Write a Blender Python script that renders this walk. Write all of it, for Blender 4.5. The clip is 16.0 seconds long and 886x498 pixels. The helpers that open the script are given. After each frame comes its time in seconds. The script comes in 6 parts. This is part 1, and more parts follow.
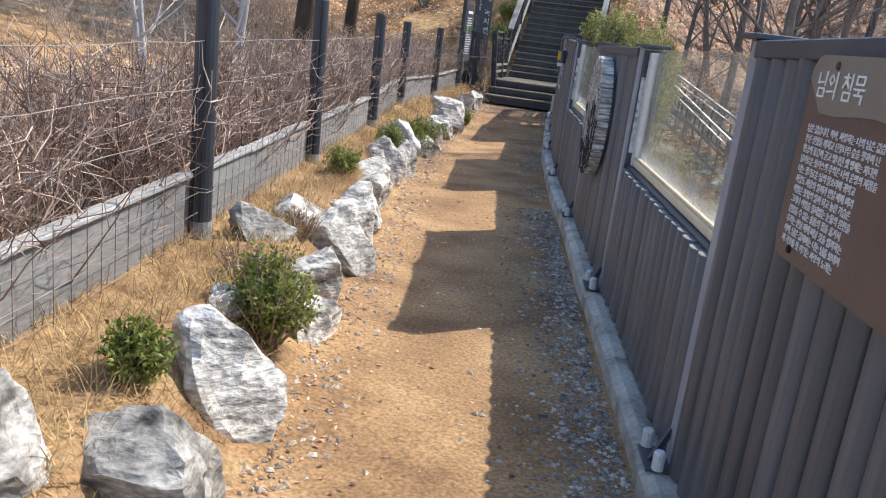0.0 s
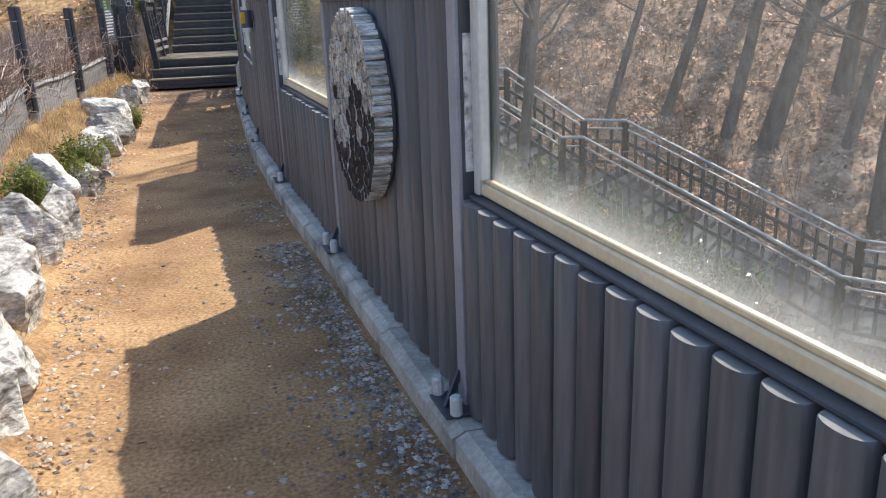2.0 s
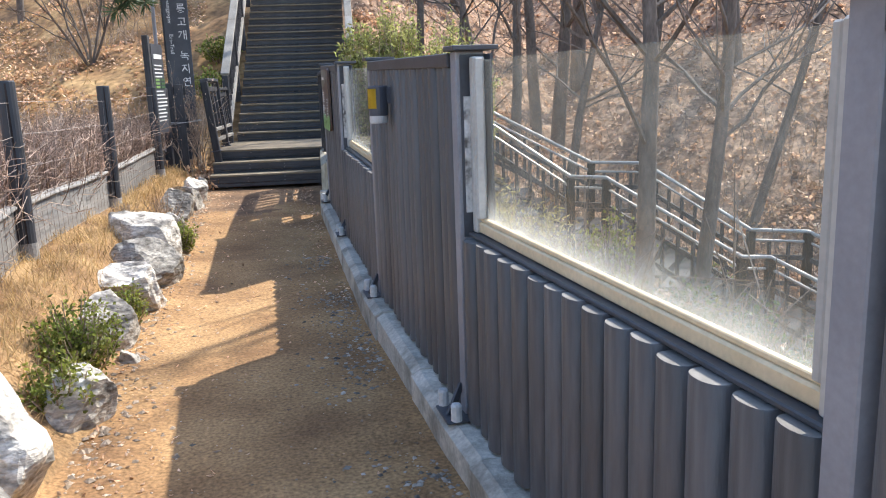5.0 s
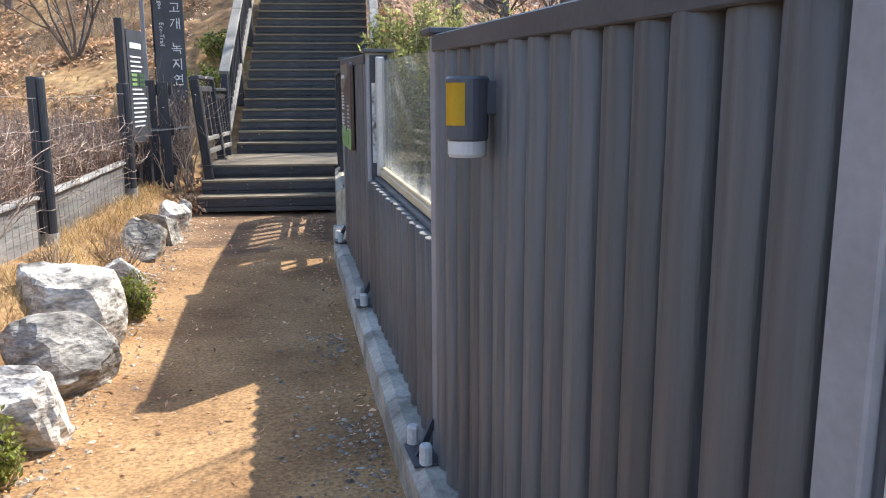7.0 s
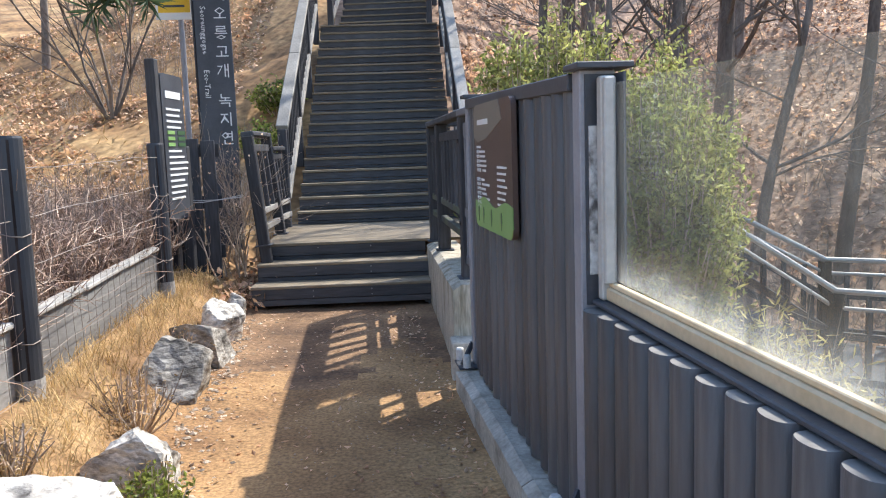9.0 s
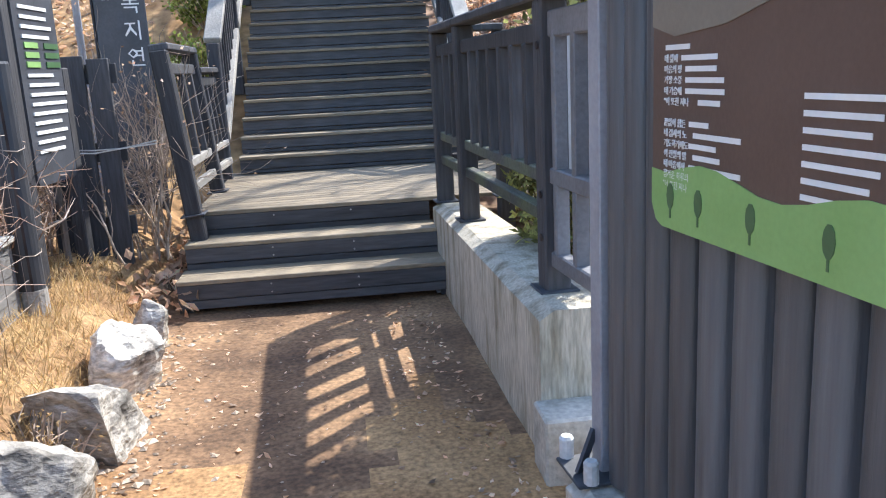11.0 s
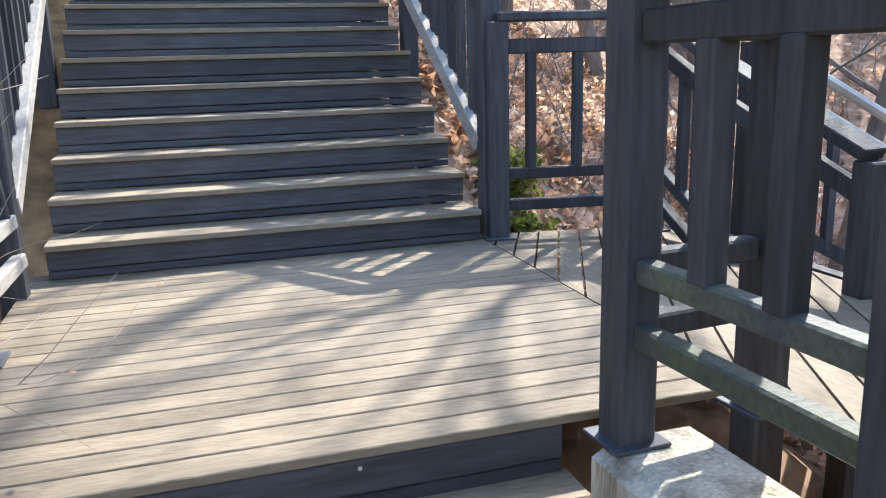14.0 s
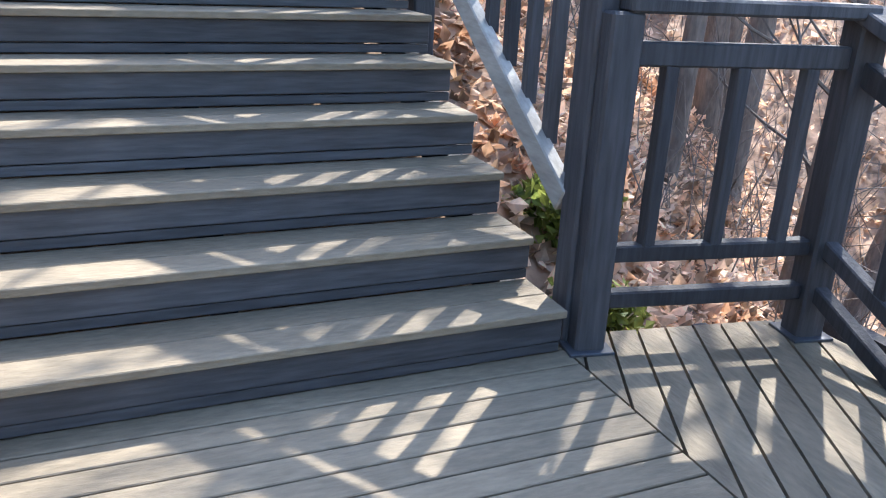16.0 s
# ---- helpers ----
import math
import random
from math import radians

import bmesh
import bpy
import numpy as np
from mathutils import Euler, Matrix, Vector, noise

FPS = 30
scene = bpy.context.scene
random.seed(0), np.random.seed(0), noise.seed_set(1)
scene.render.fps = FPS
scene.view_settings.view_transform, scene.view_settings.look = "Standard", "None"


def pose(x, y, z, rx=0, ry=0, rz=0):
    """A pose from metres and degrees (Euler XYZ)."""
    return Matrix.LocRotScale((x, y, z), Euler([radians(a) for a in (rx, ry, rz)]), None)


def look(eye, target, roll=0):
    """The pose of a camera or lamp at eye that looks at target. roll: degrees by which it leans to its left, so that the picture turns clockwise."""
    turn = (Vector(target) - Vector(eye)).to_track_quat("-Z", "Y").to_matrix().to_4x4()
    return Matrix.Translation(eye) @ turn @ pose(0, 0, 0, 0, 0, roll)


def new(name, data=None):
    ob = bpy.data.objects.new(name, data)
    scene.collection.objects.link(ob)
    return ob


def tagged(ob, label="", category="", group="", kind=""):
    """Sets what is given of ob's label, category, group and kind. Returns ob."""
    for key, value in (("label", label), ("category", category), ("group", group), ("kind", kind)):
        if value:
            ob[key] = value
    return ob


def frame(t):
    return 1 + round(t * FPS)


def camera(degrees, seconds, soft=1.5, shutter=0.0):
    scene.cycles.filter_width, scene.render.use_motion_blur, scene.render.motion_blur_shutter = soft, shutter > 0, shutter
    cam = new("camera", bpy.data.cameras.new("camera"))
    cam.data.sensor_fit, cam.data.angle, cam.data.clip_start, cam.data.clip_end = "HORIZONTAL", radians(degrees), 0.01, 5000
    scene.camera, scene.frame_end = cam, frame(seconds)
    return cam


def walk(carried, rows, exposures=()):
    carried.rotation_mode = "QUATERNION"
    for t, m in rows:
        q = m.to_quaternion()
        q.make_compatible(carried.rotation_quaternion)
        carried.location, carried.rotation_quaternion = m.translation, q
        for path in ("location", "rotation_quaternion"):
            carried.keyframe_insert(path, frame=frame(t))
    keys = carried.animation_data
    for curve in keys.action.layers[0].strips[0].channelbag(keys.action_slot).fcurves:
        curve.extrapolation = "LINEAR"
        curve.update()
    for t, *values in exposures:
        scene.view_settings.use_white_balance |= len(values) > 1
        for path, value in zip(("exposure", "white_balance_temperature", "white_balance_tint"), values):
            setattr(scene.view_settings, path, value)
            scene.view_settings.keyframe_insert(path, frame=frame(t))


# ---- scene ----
cam = camera(57.4, 16.0, 1.1)
METRES, EYE, TILT, LEAN, TURN = 19.0, 1.624, 0.0, 0.0, 11.0
ROWS = [
    (0.0, 0.0, 0.0, 0.0, 1.85, -15.24, -6.82),
    (0.5, -0.0016, 0.0338, 0.0027, -4.54, -8.52, 1.08),
    (1.0, -0.0021, 0.0656, 0.0003, -12.83, -12.03, 0.64),
    (1.5, 0.0007, 0.1002, -0.0006, -20.36, -15.35, 0.28),
    (2.0, 0.0006, 0.1329, -0.0011, -21.56, -17.38, 2.08),
    (2.5, -0.0, 0.1677, -0.0032, -21.92, -18.3, 2.3),
    (3.0, 0.0007, 0.2009, -0.0023, -22.24, -18.42, 4.25),
    (3.5, -0.0011, 0.234, -0.0029, -21.35, -13.15, 4.29),
    (4.0, 0.0006, 0.2674, -0.0025, -18.93, -11.87, 4.12),
    (6.5, 0.0239, 0.424, -0.0069, -18.47, -11.19, -0.27),
    (7.0, 0.0286, 0.4572, -0.0066, -16.91, -10.87, 0.27),
    (7.5, 0.0292, 0.488, -0.0066, -15.86, -9.77, 0.93),
    (8.0, 0.0282, 0.5209, -0.0062, -14.72, -8.47, 1.46),
    (8.5, 0.0258, 0.5536, -0.004, -14.07, -7.37, 1.76),
    (9.0, 0.0259, 0.5845, -0.006, -14.02, -7.13, 1.94),
    (11.5, 0.0346, 0.7418, -0.0071, -18.74, -13.26, 3.02),
    (12.0, 0.0359, 0.7733, -0.0066, -18.7, -13.11, 3.18),
    (12.5, 0.0378, 0.806, -0.006, -17.9, -12.94, 3.26),
    (13.0, 0.0414, 0.8368, -0.0058, -19.99, -13.07, 3.3),
    (13.5, 0.049, 0.8691, -0.0057, -25.54, -12.68, 2.59),
    (14.0, 0.0534, 0.8988, -0.0045, -28.57, -13.24, 1.48),
    (14.5, 0.0661, 0.9251, -0.0056, -33.18, -13.22, 0.2),
    (15.0, 0.0713, 0.9506, -0.0074, -34.37, -14.46, -1.82),
    (15.5, 0.0729, 0.9733, 0.0027, -33.6, -21.31, -1.69),
    (16.0, 0.074, 0.9867, 0.0108, -33.53, -20.09, -2.65),
]
EXPOSURES = [(0.0, 1.09, 6050, 10), (1.0, 1.14, 6000, 10), (2.0, 1.19, 6200, 10), (3.5, 1.57, 6250, 10), (4.0, 1.55, 6300, 10), (6.5, 1.40, 6250, 10), (7.5, 1.64, 6250, 10), (8.5, 1.44, 6300, 10), (9.0, 1.45, 6150, 10), (11.5, 1.97, 5950, 10), (13.0, 2.14, 6050, 10), (14.0, 2.09, 6000, 10), (16.0, 2.24, 5800, 10)]
walk(cam, [(t, pose(0, 0, EYE, TILT, LEAN, TURN) @ pose(METRES * x, METRES * y, METRES * z, 90 + pitch, roll, yaw)) for t, x, y, z, yaw, pitch, roll in ROWS], EXPOSURES)

# ---- world, sun ----
SUN_WAY = Vector((0.95, 0.93, 1.46)).normalized()      # towards the sun
world = bpy.data.worlds.new("world")
scene.world = world
world.use_nodes = True
wn = world.node_tree
sky = wn.nodes.new("ShaderNodeTexSky")
sky.sky_type = "NISHITA"
sky.sun_disc = False
sky.sun_elevation = math.asin(SUN_WAY.z)
sky.sun_rotation = math.atan2(SUN_WAY.x, SUN_WAY.y)
wn.links.new(sky.outputs[0], wn.nodes["Background"].inputs[0])
wn.nodes["Background"].inputs[1].default_value = 0.15
sun = new("sun", bpy.data.lights.new("sun", "SUN"))
sun.data.energy = 2.9
sun.data.angle = radians(0.6)
sun.data.color = (1.0, 0.93, 0.82)
sun.matrix_world = look((20, 20, 30), Vector((20, 20, 30)) - SUN_WAY)

# ---- materials ----
MATS = {}


def material(name, colors, scale=6.0, fine=60.0, rough=0.85, bump=0.25, bump_scale=None, metallic=0.0, stretch=(1, 1, 1), vary=0.12, island=False, spec=0.4, detail=6.0, through_light=0.0):
    """A surface with two scales of colour variation, grain relief and per-object change."""
    m = bpy.data.materials.new(name)
    m.use_nodes = True
    nt = m.node_tree
    n, ln = nt.nodes, nt.links
    b = n["Principled BSDF"]
    tc = n.new("ShaderNodeTexCoord")
    mp = n.new("ShaderNodeMapping")
    mp.inputs["Scale"].default_value = stretch
    ln.new(tc.outputs["Object"], mp.inputs[0])
    big = n.new("ShaderNodeTexNoise")
    big.inputs["Scale"].default_value = scale
    big.inputs["Detail"].default_value = detail
    ln.new(mp.outputs[0], big.inputs["Vector"])
    ramp = n.new("ShaderNodeValToRGB")
    e = ramp.color_ramp.elements
    e[0].position, e[1].position = 0.32, 0.68
    e[0].color, e[1].color = (*colors[0], 1), (*colors[-1], 1)
    for i, c in enumerate(colors[1:-1]):
        k = e.new(0.32 + 0.36 * (i + 1) / (len(colors) - 1))
        k.color = (*c, 1)
    ln.new(big.outputs[0], ramp.inputs[0])
    small = n.new("ShaderNodeTexNoise")
    small.inputs["Scale"].default_value = fine
    small.inputs["Detail"].default_value = 4
    ln.new(mp.outputs[0], small.inputs["Vector"])
    val = n.new("ShaderNodeMapRange")
    val.inputs[1].default_value, val.inputs[2].default_value = 0.25, 0.75
    val.inputs[3].default_value, val.inputs[4].default_value = 1 - vary * 1.6, 1 + vary * 1.6
    ln.new(small.outputs[0], val.inputs[0])
    if island:
        gi = n.new("ShaderNodeNewGeometry")
        src = gi.outputs["Random Per Island"]
    else:
        oi = n.new("ShaderNodeObjectInfo")
        src = oi.outputs["Random"]
    rv = n.new("ShaderNodeMapRange")
    rv.inputs[3].default_value, rv.inputs[4].default_value = 1 - vary * (3 if island else 1.3), 1 + vary * (3 if island else 1.3)
    ln.new(src, rv.inputs[0])
    mul = n.new("ShaderNodeMath")
    mul.operation = "MULTIPLY"
    ln.new(val.outputs[0], mul.inputs[0])
    ln.new(rv.outputs[0], mul.inputs[1])
    mix = n.new("ShaderNodeVectorMath")
    mix.operation = "SCALE"
    ln.new(ramp.outputs[0], mix.inputs[0])
    ln.new(mul.outputs[0], mix.inputs["Scale"])
    ln.new(mix.outputs[0], b.inputs["Base Color"])
    b.inputs["Roughness"].default_value = rough
    b.inputs["Metallic"].default_value = metallic
    b.inputs["Specular IOR Level"].default_value = spec
    if bump:
        bn = n.new("ShaderNodeTexNoise")
        bn.inputs["Scale"].default_value = bump_scale or fine
        bn.inputs["Detail"].default_value = 5
        ln.new(mp.outputs[0], bn.inputs["Vector"])
        bp = n.new("ShaderNodeBump")
        bp.inputs["Strength"].default_value = bump
        bp.inputs["Distance"].default_value = 0.02
        ln.new(bn.outputs[0], bp.inputs["Height"])
        ln.new(bp.outputs[0], b.inputs["Normal"])
    if through_light:                     # thin leaves let light through
        tl = n.new("ShaderNodeBsdfTranslucent")
        mx = n.new("ShaderNodeMixShader")
        mx.inputs[0].default_value = through_light
        ln.new(mix.outputs[0], tl.inputs[0])
        ln.new(b.outputs[0], mx.inputs[1])
        ln.new(tl.outputs[0], mx.inputs[2])
        ln.new(mx.outputs[0], n["Material Output"].inputs[0])
    MATS[name] = m
    return m


M_GROUND = material("sandy_soil", [(0.175, 0.095, 0.042), (0.285, 0.165, 0.072), (0.375, 0.23, 0.105)], 1.7, 55, 0.95, 0.7, 16, vary=0.32)
M_DAMP = material("trodden_brown_soil", [(0.095, 0.055, 0.030), (0.18, 0.105, 0.055), (0.27, 0.165, 0.085)], 2.4, 45, 0.95, 0.8, 14, vary=0.34)
M_BEDSOIL = material("straw_soil", [(0.145, 0.08, 0.036), (0.26, 0.155, 0.07), (0.36, 0.235, 0.11)], 3.0, 50, 0.95, 0.8, 24, vary=0.3)
M_FIELD = material("dry_field", [(0.10, 0.056, 0.026), (0.29, 0.165, 0.07), (0.43, 0.275, 0.125)], 0.9, 7, 0.95, 0.9, 7, vary=0.34)
M_BANK = material("leaf_strewn_soil", [(0.15, 0.088, 0.055), (0.30, 0.19, 0.12), (0.44, 0.30, 0.20)], 2.2, 9, 0.95, 0.8, 8, vary=0.34)
M_PAINT = material("charcoal_paint", [(0.078, 0.079, 0.083), (0.138, 0.139, 0.143)], 3, 40, 0.42, 0.15, 90, stretch=(1, 1, 0.08), vary=0.2, spec=0.45)
M_POST = material("grey_steel_paint", [(0.24, 0.24, 0.26), (0.31, 0.31, 0.33)], 4, 60, 0.45, 0.05, vary=0.06)
M_GREY = material("mid_grey_paint", [(0.13, 0.13, 0.14), (0.19, 0.19, 0.20)], 4, 60, 0.5, 0.1, vary=0.1)
M_DARK = material("dark_steel_paint", [(0.050, 0.053, 0.062), (0.075, 0.079, 0.090)], 4, 60, 0.45, 0.05, vary=0.08)
M_KERB = material("weathered_concrete", [(0.24, 0.22, 0.18), (0.45, 0.42, 0.355), (0.57, 0.53, 0.455)], 5, 45, 0.9, 0.4, 40, vary=0.14)
M_WALL = material("stained_concrete", [(0.27, 0.225, 0.15), (0.52, 0.465, 0.36), (0.61, 0.55, 0.44)], 4.5, 40, 0.9, 0.5, 35, stretch=(2.2, 2.2, 0.35), vary=0.22)
# flaking paint, its white also standing in for sun on the post's side
M_SUNFLAKE = material("peeling_white_paint", [(0.12, 0.11, 0.10), (0.62, 0.61, 0.58), (0.75, 0.74, 0.72)], 22, 80, 0.7, 0.2, vary=0.1)
M_ALU = material("pale_window_frame", [(0.43, 0.42, 0.385), (0.53, 0.515, 0.47)], 5, 50, 0.4, 0.05, vary=0.06)
M_SILL = material("cream_window_frame", [(0.58, 0.45, 0.27), (0.70, 0.56, 0.36)], 5, 50, 0.45, 0.05, vary=0.06)
M_CAP = material("pale_plastic_cap", [(0.5, 0.5, 0.48), (0.62, 0.62, 0.60)], 10, 60, 0.6, 0.05, vary=0.1)
M_TREAD = material("worn_deck_board", [(0.170, 0.135, 0.088), (0.285, 0.227, 0.150)], 2.2, 55, 0.75, 0.3, 70, stretch=(0.3, 1, 1), vary=0.13)
M_DECKY = material("worn_deck_board_cross", [(0.170, 0.135, 0.088), (0.285, 0.227, 0.150)], 2.2, 55, 0.75, 0.3, 70, stretch=(1, 0.3, 1), vary=0.13)
M_RISER = material("dark_stained_wood", [(0.048, 0.046, 0.048), (0.088, 0.085, 0.086)], 4, 55, 0.68, 0.25, 70, stretch=(0.10, 1, 1), vary=0.2, spec=0.25)
M_TIMBER = material("dark_stained_post", [(0.040, 0.039, 0.042), (0.076, 0.074, 0.077)], 4, 55, 0.65, 0.22, 70, stretch=(1, 1, 0.10), vary=0.2, spec=0.25)
M_TRIM = material("bleached_timber", [(0.24, 0.22, 0.19), (0.36, 0.335, 0.29)], 5, 60, 0.75, 0.2, 60, stretch=(1, 0.2, 1), vary=0.12)
M_MOSS = material("mossy_rail", [(0.05, 0.054, 0.056), (0.095, 0.11, 0.062)], 5, 55, 0.6, 0.25, 60, vary=0.18)
M_ROCK = material("streaked_limestone", [(0.085, 0.075, 0.065), (0.42, 0.385, 0.33), (0.64, 0.595, 0.515)], 5.5, 30, 0.88, 1.0, 15, stretch=(1, 1, 2.2), vary=0.32)
M_LPOST = material("round_post_paint", [(0.03, 0.032, 0.038), (0.055, 0.056, 0.06)], 4, 50, 0.45, 0.12, 70, stretch=(1, 1, 0.12), vary=0.12)
M_BOARD = material("grey_retaining_board", [(0.16, 0.15, 0.14), (0.27, 0.26, 0.24)], 4, 60, 0.85, 0.25, 60, stretch=(0.3, 0.3, 1), vary=0.12)
M_LOGTOP = material("bleached_log", [(0.25, 0.235, 0.21), (0.40, 0.38, 0.345)], 4, 60, 0.8, 0.3, 50, vary=0.14)
M_GRASS = material("dry_grass", [(0.32, 0.205, 0.088), (0.56, 0.40, 0.19)], 3, 30, 0.8, 0, vary=0.15, island=True, through_light=0.3)
M_TWIG = material("bare_twig", [(0.26, 0.19, 0.135), (0.52, 0.41, 0.31)], 3, 40, 0.8, 0, vary=0.18, island=True)
M_LEAFLITTER = material("fallen_leaf", [(0.38, 0.19, 0.095), (0.62, 0.41, 0.26), (0.80, 0.62, 0.46)], 2, 20, 0.6, 0, vary=0.24, island=True, through_light=0.45)
M_HEDGE = material("brown_hedge_twig", [(0.16, 0.10, 0.07), (0.36, 0.245, 0.175), (0.62, 0.48, 0.36)], 3, 40, 0.8, 0, vary=0.2, island=True)
# near-black, so the shade between the logs is put into the backing's colour
M_GAPSHADE = material("shadowed_backing_board", [(0.018, 0.018, 0.02), (0.03, 0.03, 0.033)], 4, 60, 0.9, 0.05, vary=0.08, spec=0.1)
M_BARK = material("grey_bark", [(0.11, 0.088, 0.072), (0.21, 0.175, 0.145)], 6, 40, 0.95, 0.6, 22, stretch=(1, 1, 0.3), vary=0.18)
M_PINEBARK = material("pine_bark", [(0.05, 0.034, 0.026), (0.10, 0.068, 0.05)], 6, 40, 0.95, 0.6, 22, stretch=(1, 1, 0.3), vary=0.15)
M_BIRCH = material("pale_bark", [(0.30, 0.27, 0.25), (0.48, 0.45, 0.42)], 8, 40, 0.9, 0.3, 30, vary=0.12)
M_NEEDLE = material("pine_needle", [(0.05, 0.085, 0.04), (0.10, 0.15, 0.065)], 2, 30, 0.6, 0, vary=0.15, island=True, through_light=0.25)
M_BAMBOO = material("pale_green_leaf", [(0.19, 0.225, 0.06), (0.46, 0.44, 0.16)], 2, 30, 0.55, 0, vary=0.22, island=True, through_light=0.5)
M_GLOSSY = material("glossy_leaf", [(0.045, 0.085, 0.03), (0.12, 0.17, 0.05)], 3, 30, 0.22, 0, vary=0.2, island=True, spec=0.6, through_light=0.2)
M_STRAWLEAF = material("straw_green_leaf", [(0.34, 0.29, 0.09), (0.58, 0.49, 0.20)], 3, 30, 0.55, 0, vary=0.2, island=True, through_light=0.5)
M_SHRUB = material("shrub_leaf", [(0.12, 0.175, 0.035), (0.34, 0.34, 0.075)], 3, 30, 0.5, 0, vary=0.2, island=True, through_light=0.5)
M_GRAVEL = material("grey_gravel", [(0.16, 0.135, 0.11), (0.44, 0.39, 0.33)], 9, 40, 0.9, 0.2, vary=0.2, island=True)
M_GRIT = material("tan_gravel", [(0.26, 0.19, 0.125), (0.46, 0.37, 0.28)], 9, 40, 0.9, 0.2, vary=0.17, island=True)
M_DARKCUT = material("dark_log_end", [(0.026, 0.019, 0.017), (0.070, 0.054, 0.048)], 1.6, 9, 0.85, 0.2, 14, vary=0.3, spec=0.15)
M_PALECUT = material("pale_log_end", [(0.17, 0.13, 0.08), (0.37, 0.305, 0.22), (0.58, 0.53, 0.47)], 1.3, 9, 0.8, 0.2, 14, vary=0.22)
M_BARKWHITE = material("silver_log_bark", [(0.10, 0.085, 0.07), (0.50, 0.47, 0.42), (0.72, 0.70, 0.66)], 1.8, 9, 0.75, 0.2, 12, stretch=(1, 0.5, 1), vary=0.25)
M_SIGNBROWN = material("brown_sign_face", [(0.100, 0.064, 0.050), (0.122, 0.079, 0.062)], 5, 70, 0.4, 0.04, vary=0.04)
M_SIGNTAN = material("tan_sign_face", [(0.19, 0.165, 0.13), (0.215, 0.19, 0.15)], 5, 70, 0.4, 0.04, vary=0.04)
M_SIGNGREEN = material("green_sign_face", [(0.21, 0.36, 0.11), (0.25, 0.41, 0.14)], 5, 70, 0.4, 0.04, vary=0.04)
M_SIGNDKGREEN = material("dark_green_print", [(0.06, 0.12, 0.05), (0.07, 0.14, 0.06)], 5, 70, 0.4, 0, vary=0.04)
M_WHITE = material("white_lettering", [(0.72, 0.72, 0.70), (0.78, 0.78, 0.76)], 5, 70, 0.5, 0, vary=0.03)
M_YELLOW = material("yellow_plate", [(0.75, 0.46, 0.02), (0.82, 0.52, 0.03)], 5, 70, 0.45, 0, vary=0.03)
M_LAMP = material("blue_grey_lamp_paint", [(0.06, 0.066, 0.085), (0.08, 0.086, 0.105)], 5, 70, 0.35, 0.02, vary=0.03)
M_LENS = material("frosted_lens", [(0.48, 0.48, 0.47), (0.55, 0.55, 0.54)], 5, 70, 0.3, 0, vary=0.03)
M_WIRE = material("galvanised_wire", [(0.16, 0.13, 0.105), (0.26, 0.215, 0.18)], 5, 70, 0.6, 0, metallic=0.2, vary=0.1)
M_STEEL = material("pale_handrail_steel", [(0.40, 0.38, 0.35), (0.52, 0.50, 0.46)], 5, 70, 0.4, 0, metallic=0.3, vary=0.06)
M_PALESHEET = material("frosted_pane", [(0.50, 0.54, 0.60), (0.60, 0.64, 0.70)], 3, 40, 0.5, 0.03, vary=0.06, through_light=0.6)
M_RED = material("red_rag", [(0.6, 0.06, 0.03), (0.7, 0.09, 0.04)], 8, 60, 0.8, 0.1, vary=0.1)
M_ROPE = material("white_rope", [(0.5, 0.49, 0.46), (0.6, 0.59, 0.56)], 20, 90, 0.8, 0.2, vary=0.1)


